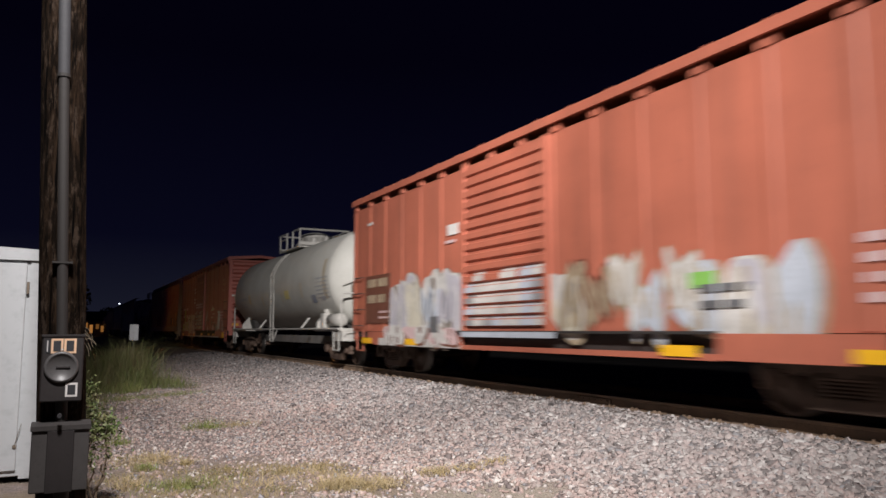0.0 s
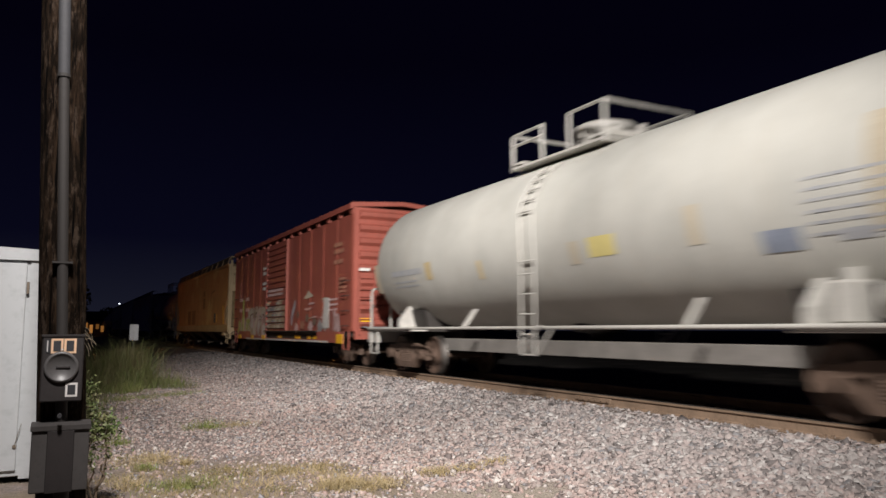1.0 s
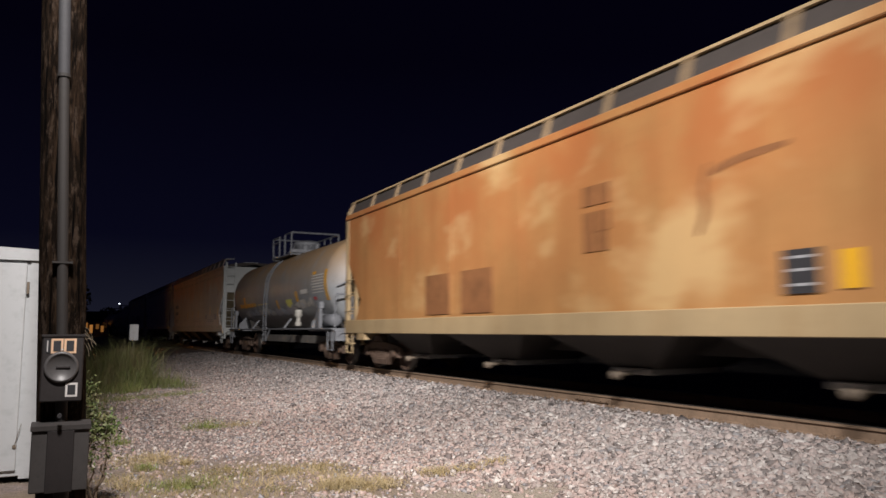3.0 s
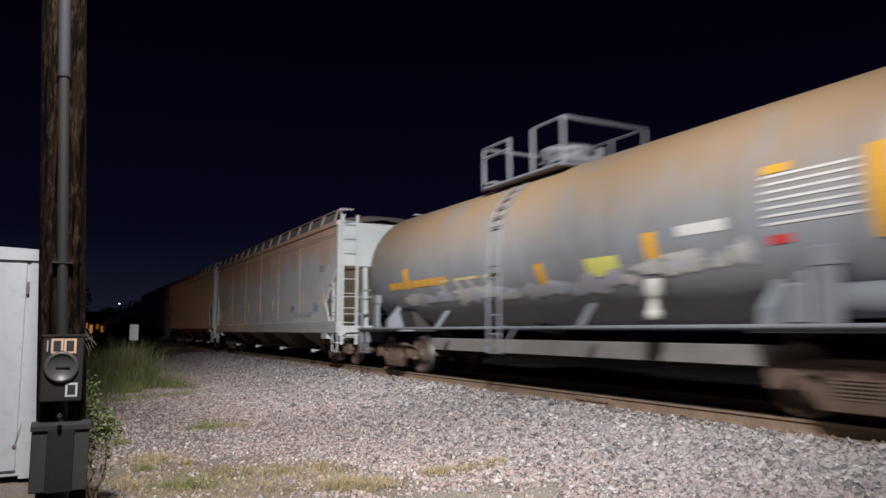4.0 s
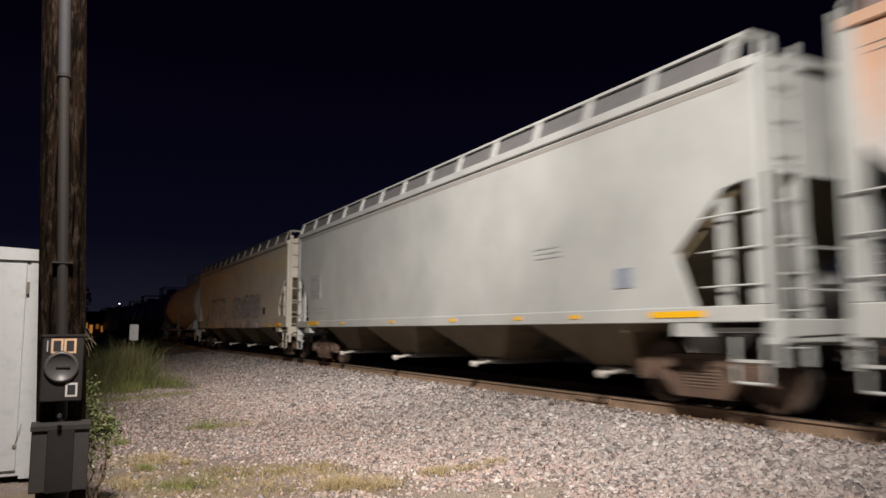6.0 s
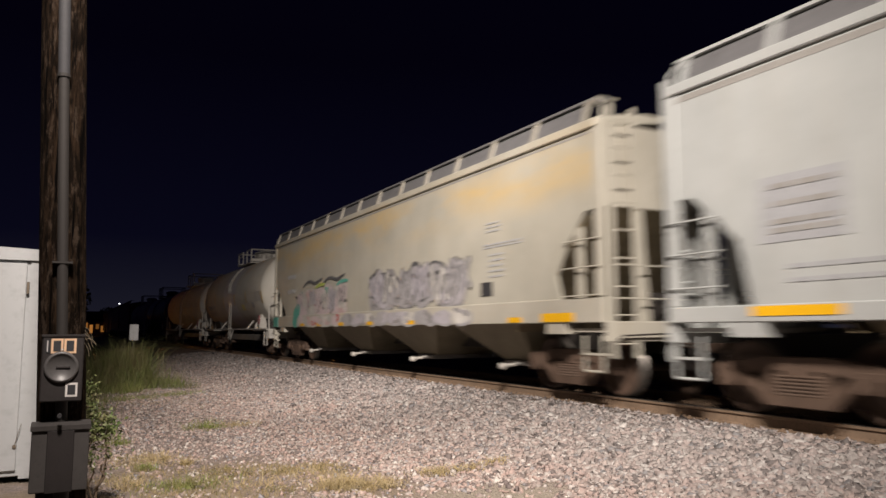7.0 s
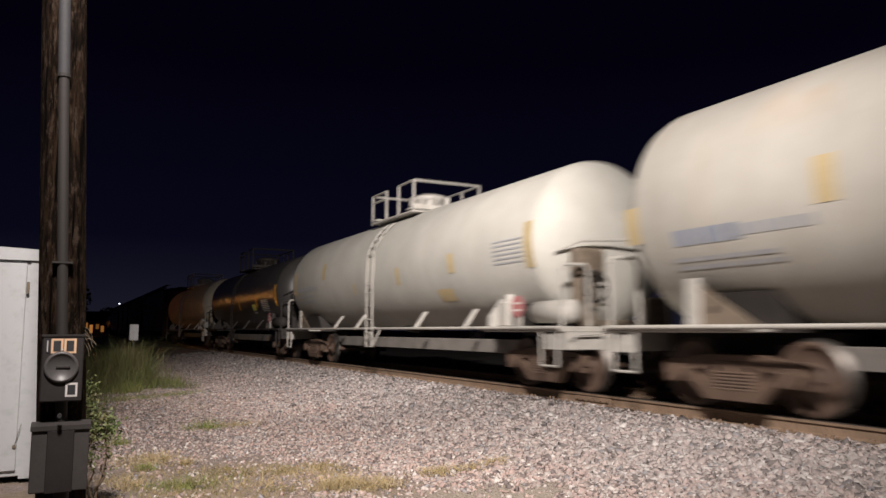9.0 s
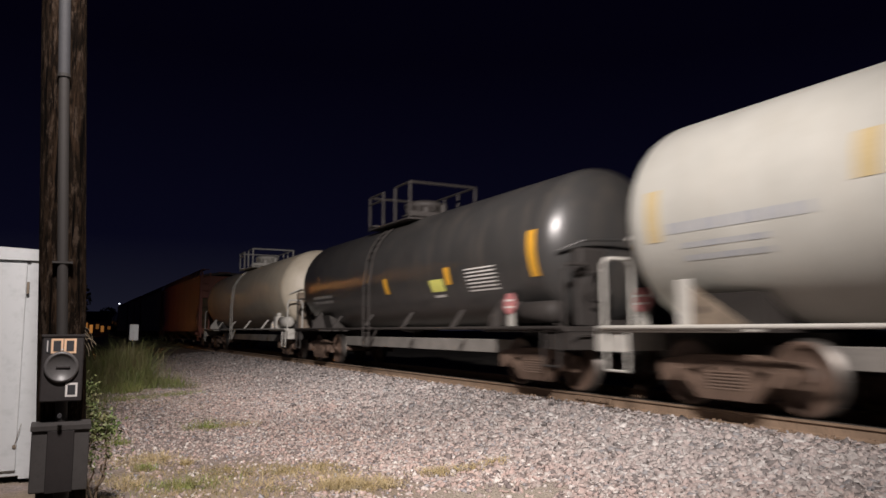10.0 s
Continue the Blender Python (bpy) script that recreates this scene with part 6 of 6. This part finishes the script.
# --- white equipment cabinet ---
M_CAB = simple("white_cabinet_paint", (0.44, 0.455, 0.465), 0.5, 0, 0.985, 1.2, 0.02)
cab = empty("equipment_cabinet", (-10.0, 8.6, -0.46), "white painted steel railway equipment cabinet with a hinged door", "equipment cabinet")
x0, x1 = -1.1, 1.45
part("body", box(B(), x0, x1, 0, 1.7, 0.04, 2.2, 0, 0.01), M_CAB, cab)
part("roof", prism(B(), [(x0 - 0.06, 2.2), (x0 - 0.06, 2.3), ((x0 + x1) / 2, 2.36), (x1 + 0.06, 2.3), (x1 + 0.06, 2.2)], 1, -0.05, 1.75), M_CAB, cab)
dr = part("door", box(B(), -0.4, 1.12, -0.035, 0, 0.1, 2.17, 0, 0.008), M_CAB, cab)
part("hinge", rod(B(), (1.135, -0.04, 1.86), (1.135, -0.04, 1.98), 0.013, 8), M_DULL_BROWN, dr)
part("latch", rod(B(), (1.10, -0.05, 0.34), (1.10, -0.03, 0.34), 0.018, 8), M_DULL_BROWN, dr)
part("latch_cable", pipe(B(), [(1.10, -0.045, 0.34), (1.12, -0.05, 0.44), (1.15, -0.045, 0.56)], 0.003), M_DULL_BROWN, dr)
part("corner_trim", box(B(), 1.15, 1.455, -0.02, 0, 0.02, 2.2), M_CAB, cab)
for x in (x0 + 0.15, x1 - 0.2):
    part("foot", box(B(), x - 0.12, x + 0.12, 0.15, 1.5, -0.12, 0.02), M_DARK_STEEL, cab)

# --- white marker on a post ---
mk = empty("marker_post", (-6.47, 25.9, -0.5), "small white sign plate on a thin post among the weeds", "marker post")
part("post", box(B(), -0.03, 0.03, -0.02, 0.02, -0.1, 1.4), M_CONDUIT, mk)
part("plate", box(B(), -0.135, 0.135, -0.05, -0.022, 1.2, 1.72, 0, 0.01), M_CAB, mk)

# ================= plants =================


def leaf_material(name, a, b, c=None, patch=3.0):
    """Two leaf colours mixed blade by blade, drifting to a third in patches."""
    k = Nodes(name, 0.65)
    col = k.mix(k.random(True), a, b)
    if c:
        col = k.mix(k.ramp(k.noise(patch), 0.42, 0.62, 0, 0.9), col, c)
    return k.done(col)


M_GRASS = leaf_material("green_weed_leaf", (0.085, 0.135, 0.026), (0.165, 0.175, 0.06), (0.15, 0.115, 0.06), 1.4)
M_DRY = leaf_material("dry_grass_blade", (0.48, 0.37, 0.18), (0.32, 0.25, 0.13), (0.40, 0.33, 0.19), 5)
M_MOSS = leaf_material("low_grass_blade", (0.13, 0.14, 0.045), (0.30, 0.22, 0.10), (0.34, 0.26, 0.13), 4)
M_LEAF = leaf_material("bright_weed_leaf", (0.14, 0.21, 0.045), (0.24, 0.27, 0.08), (0.2, 0.17, 0.07), 5)
M_BUSH = leaf_material("dull_weed_leaf", (0.075, 0.125, 0.032), (0.13, 0.165, 0.055), (0.15, 0.13, 0.06), 6)
M_STEM = simple("brown_stem", (0.12, 0.085, 0.055), 0.9)


def blades(name, spots, mat, label, category, height, width, seed, lean=0.5, gaps=0.0):
    """Curved grass blades; spots: (x, y, radius, count, scale); gaps: how much of it is left bare."""
    rnd = random.Random(seed)
    verts, faces = [], []
    for sx, sy, rad, count, sc in spots:
        for _ in range(count):
            x, y = sx + rnd.gauss(0, 0.52) * rad * 1.25, sy + rnd.gauss(0, 0.52) * rad
            n = noise.noise(Vector((x * 6, y * 6, seed))) + 0.6 * noise.noise(Vector((x * 17, y * 17, seed)))
            if n < gaps - 0.35 + rnd.uniform(-0.15, 0.15):
                continue
            z = ground_z(x, y)
            h = height * sc * (0.22 + 0.9 * rnd.random() ** 1.8)
            b, l = rnd.uniform(0, 6.283), lean * rnd.uniform(0.1, 1.0) * h
            dx, dy = math.cos(b), math.sin(b)
            w = width * rnd.uniform(0.5, 1.4)
            g = rnd.uniform(0, 6.283)
            px, py = math.cos(g) * w, math.sin(g) * w
            bend = rnd.uniform(0.2, 0.5)
            i = len(verts)
            m = (x + dx * l * bend, y + dy * l * bend, z + h * rnd.uniform(0.45, 0.7))
            t = (x + dx * l, y + dy * l, z + h * (1 - rnd.uniform(0.1, 0.4) * min(lean, 2)))
            verts += [(x - px, y - py, z), (x + px, y + py, z), (m[0] + px * 0.8, m[1] + py * 0.8, m[2]), (m[0] - px * 0.8, m[1] - py * 0.8, m[2]), t]
            faces += [(i, i + 1, i + 2, i + 3), (i + 3, i + 2, i + 4)]
    me = bpy.data.meshes.new(name)
    me.from_pydata(verts, [], faces)
    me.materials.append(mat)
    return tagged(new(name, me), label, category, "", "stuff")


rnd = random.Random(21)
weed = [(rnd.uniform(-8.6, -6.5), rnd.uniform(20, 25), rnd.uniform(0.25, 0.6), 300, rnd.uniform(0.4, 0.95)) for _ in range(30)]
weed += [(rnd.uniform(-7.6, -6.5), rnd.uniform(21.5, 23.6), 0.4, 420, rnd.uniform(0.9, 1.15)) for _ in range(12)]
weed += [(rnd.uniform(-6.4, -5.4), rnd.uniform(20.5, 23), 0.3, 130, rnd.uniform(0.2, 0.45)) for _ in range(9)]
weed += [(rnd.uniform(-9.6, -7.4), rnd.uniform(14, 22), 0.6, 190, rnd.uniform(0.25, 0.6)) for _ in range(14)]
blades("weeds", weed, M_GRASS, "tall unmown green and brown weeds at the edge of the gravel", "weeds", 1.5, 0.0045, 3, 1.1)
low = [(-7.9 + 0.2 * i, 17.4 + 0.13 * i, 0.34, 130, 0.5) for i in range(12)]
low += [(rnd.uniform(-7.9, -6.9), rnd.uniform(19, 21), 0.35, 300, 1.2) for _ in range(7)]
low += [(-6.47, 12.1, 0.22, 420, 0.75), (-7.78, 11.0, 0.12, 260, 0.6), (-7.65, 8.9, 0.12, 300, 0.4), (-7.36, 7.77, 0.39, 700, 0.35), (-7.4, 7.71, 0.14, 300, 0.45)]
blades("green_grass", low, M_LEAF, "short green grass tufts growing through gravel", "grass", 0.30, 0.0030, 5, 1.5, -0.1)
blades("dry_grass", [(-5.97, 12.22, 0.27, 420, 0.7), (-7.63, 9.3, 0.31, 500, 0.9), (-7.46, 9.6, 0.17, 250, 0.9), (-7.18, 9.07, 0.05, 220, 0.8), (-6.07, 7.86, 0.38, 600, 0.6), (-6.06, 6.97, 0.21, 900, 0.8), (-5.73, 6.81, 0.21, 800, 0.7), (-4.95, 7.08, 0.17, 600, 0.6), (-4.61, 7.04, 0.15, 600, 0.5), (-4.22, 7.1, 0.16, 500, 0.5), (-7.87, 7.93, 0.17, 200, 0.9), (-6.66, 7.46, 0.28, 260, 0.6)], M_DRY, "dry yellow grass patches lying on the gravel", "grass", 0.20, 0.0026, 7, 2.6, -0.05)
mid = [(rnd.uniform(-8.2, -5.7), rnd.uniform(6.6, 8.7), rnd.uniform(0.12, 0.4), 150, rnd.uniform(0.25, 0.6)) for _ in range(48)] + [(rnd.uniform(-8.6, -5.6), rnd.uniform(15.5, 19), 0.5, 70, 0.4) for _ in range(24)]
blades("sparse_grass", mid, M_MOSS, "thin olive grass spread over gravel", "grass", 0.17, 0.0025, 9, 2.2, 0.12)

# climbing weed at the pole's foot
bush = empty("pole_weed", (-8.2, 7.0, -0.5), "leggy green weed with bare brown stems beside the pole", "weed")
rnd = random.Random(33)
leaves, lf = [], []
STEMS = (((-0.045, 0, -0.03), (0.0, 0.02, 0.2), (0.055, 0, 0.43), (0.04, 0.02, 0.62), (0.05, 0, 0.78)), ((-0.04, 0.03, -0.03), (-0.09, 0.05, 0.16), (-0.03, 0.08, 0.32), (-0.12, 0.1, 0.5), (-0.1, 0.1, 0.8), (-0.13, 0.12, 1.06)),
         ((0.0, 0.04, 0.0), (-0.06, 0.02, 0.18), (-0.11, 0, 0.33), (-0.08, 0.03, 0.55), (-0.02, 0.05, 0.72)), ((-0.02, 0, 0.2), (0.05, -0.03, 0.3), (0.02, -0.04, 0.4)))
for pts in STEMS:
    stem = B()
    for k, (p, q) in enumerate(zip(pts, pts[1:])):
        m = (Vector(p) + Vector(q)) / 2 + Vector((rnd.uniform(-0.02, 0.02), rnd.uniform(-0.02, 0.02), 0))
        pipe(stem, [p, tuple(m), q], 0.010 - 0.0015 * k, 6)
    part("stem", stem, M_STEM, bush)
# leaf clumps: centre, spread, how many
for c0, sp, count in (((0.03, 0.0, 0.70), (0.070, 0.07, 0.065), 420), ((-0.05, 0.05, 0.74), (0.06, 0.08, 0.09), 240), ((-0.1, 0.1, 0.95), (0.045, 0.05, 0.10), 200), ((0.03, 0.05, 0.45), (0.11, 0.08, 0.05), 70), ((-0.1, 0.05, 0.5), (0.05, 0.06, 0.08), 90)):
    for _ in range(count):
        q = Vector([rnd.gauss(c0[i], sp[i]) for i in range(3)])
        u = Vector((rnd.gauss(0, 1), rnd.gauss(0, 1), rnd.gauss(0, 0.7))).normalized() * rnd.uniform(0.013, 0.028)
        v = u.cross(Vector((rnd.gauss(0, 1), rnd.gauss(0, 1), rnd.gauss(0, 1)))).normalized() * rnd.uniform(0.008, 0.014)
        j = len(leaves)
        leaves += [q - u, q + v, q + u, q - v]
        lf.append((j, j + 1, j + 2, j + 3))
me = bpy.data.meshes.new("foliage")
me.from_pydata([tuple(v) for v in leaves], [], lf)
me.materials.append(M_BUSH)
share("foliage", me, bush)
vine = B()
rnd = random.Random(8)
for i in range(6):
    p = Vector((-8.40, 5.36, 0.95 + 0.02 * i))
    pts = [p]
    d = Vector((rnd.uniform(0.3, 1.0), rnd.uniform(-0.3, 0.3), rnd.uniform(-0.9, 0.3))).normalized()
    for k in range(4):
        pts.append(pts[-1] + d * 0.026)
        d = (d + Vector((rnd.uniform(-0.3, 0.3), rnd.uniform(-0.3, 0.3), -0.35))).normalized()
    pipe(vine, pts, 0.0022, 4)
tagged(part("dry_vine", vine, simple("pale_dry_stem", (0.2, 0.16, 0.11), 0.9), None), "dry pale vine twigs curling off the pole", "vine")

# ================= far distance =================


def glow(name, color, strength):
    k = Nodes(name)
    k.b.inputs["Emission Color"].default_value, k.b.inputs["Emission Strength"].default_value = (*color, 1), strength
    return k.done((0.1, 0.08, 0.05))


house = empty("far_house", (-2.6, 160, -0.4), "distant low building with a pitched roof lit by orange lamps", "building")
M_WALL = simple("lit_stucco_wall", (0.45, 0.36, 0.25), 0.9)
part("wall", box(B(), -3.2, 3.0, 0, 5, 0, 3.2), M_WALL, house)
part("roof", prism(B(), [(-0.3, 3.2), (5.3, 3.2), (2.5, 5.2)], 0, -3.5, 3.3), M_DARK_STEEL, house)
for w, z0, z1, e in ((-2.9, 1.1, 2.9, 0.42), (-2.2, 1.9, 2.9, 0.24), (-1.3, 0.9, 2.5, 0.34), (-0.2, 1.7, 2.6, 0.13), (0.7, 1.1, 2.3, 0.22), (1.9, 1.6, 2.2, 0.10)):
    part("window", box(B(), w, w + 0.55, -0.06, 0.02, z0, z1), glow("amber_window_glow", (1.0, 0.40, 0.09), e), house, "amber lit window")
# added unseen block: its amber strip makes the streak mirrored in the black tank
shop = empty("unseen_amber_block", (-14.2, 61, -0.5), "unseen block with an amber strip, added for the streak on the black tank car", "building")
part("wall", box(B(), -5, 4.2, 0, 6, 0, 4.5), M_WALL, shop)
part("roof", box(B(), -5.2, 4.4, -0.3, 6.2, 4.5, 4.75), M_DARK_STEEL, shop)
part("window", box(B(), -3.9, 3.7, -0.05, 0.02, 2.55, 2.95), glow("amber_streak_glow", (1.0, 0.42, 0.10), 16), shop, "amber strip added to be mirrored in the black tank car")
mast = empty("far_lamp", (4.85, 219, -0.4), "distant white lamp on a tall mast", "lamp")
part("mast", rod(B(), (0, 0, 0), (0, 0, 8.6), 0.08, 8), M_DARK_STEEL, mast)
part("lamp_head", rod(B(), (0, -0.1, 8.6), (0, -0.1, 8.85), 0.13, 10), glow("white_lamp_glow", (0.9, 0.95, 1.0), 6), mast)


def far_tree(x, y, h, seed):
    rnd = random.Random(seed)
    t = empty("far_tree", (x, y, -0.5), "dark leafy tree far off in the night", "tree", "trees far off")
    bm = rod(B(), (0, 0, -0.2), (0.2, 0, h * 0.45), 0.28, 8, 0.16)
    for i in range(6):
        a = i * 1.05
        rod(bm, (0.15, 0, h * 0.35), (1.6 * math.cos(a), 1.6 * math.sin(a), h * rnd.uniform(0.55, 0.8)), 0.1, 6, 0.03)
    part("trunk", bm, M_STEM, t)
    vs, fs = [], []
    for _ in range(1500):
        c0 = Vector((rnd.gauss(0, 1), rnd.gauss(0, 1), rnd.gauss(0, 1)))
        c0 = c0.normalized() * rnd.random() ** 0.4
        c0 = Vector((c0.x * h * 0.36, c0.y * h * 0.36, h * 0.62 + c0.z * h * 0.38))
        u = Vector((rnd.gauss(0, 1), rnd.gauss(0, 1), rnd.gauss(0, 1))).normalized() * rnd.uniform(0.15, 0.35)
        v = u.cross(Vector((rnd.gauss(0, 1), rnd.gauss(0, 1), rnd.gauss(0, 1)))).normalized() * 0.2
        j = len(vs)
        vs += [tuple(c0 - u), tuple(c0 + v), tuple(c0 + u), tuple(c0 - v)]
        fs.append((j, j + 1, j + 2, j + 3))
    me = bpy.data.meshes.new("crown")
    me.from_pydata(vs, [], fs)
    me.materials.append(M_GRASS)
    share("crown", me, t)


far_tree(-8.6, 110, 9.0, 1)
far_tree(-14, 125, 10.0, 2)
far_tree(1.5, 205, 7.5, 3)
far_tree(6.5, 230, 7.0, 4)
far_tree(-6, 240, 7.5, 5)


def motions():
    for root, y0 in CARS:
        walk(root, [(0.0, pose(0, y0, 0)), (SECONDS, pose(0, y0 - SPEED * SECONDS, 0))])
    step = 1.0 / FPS
    turn = math.degrees(SPEED * step / WHEEL_R)
    n = int(SECONDS * FPS)
    for w, y in WHEELSETS:
        walk(w, [(i * step, pose(0, y, 0, (i * turn) % 360)) for i in range(n + 1)])


motions()
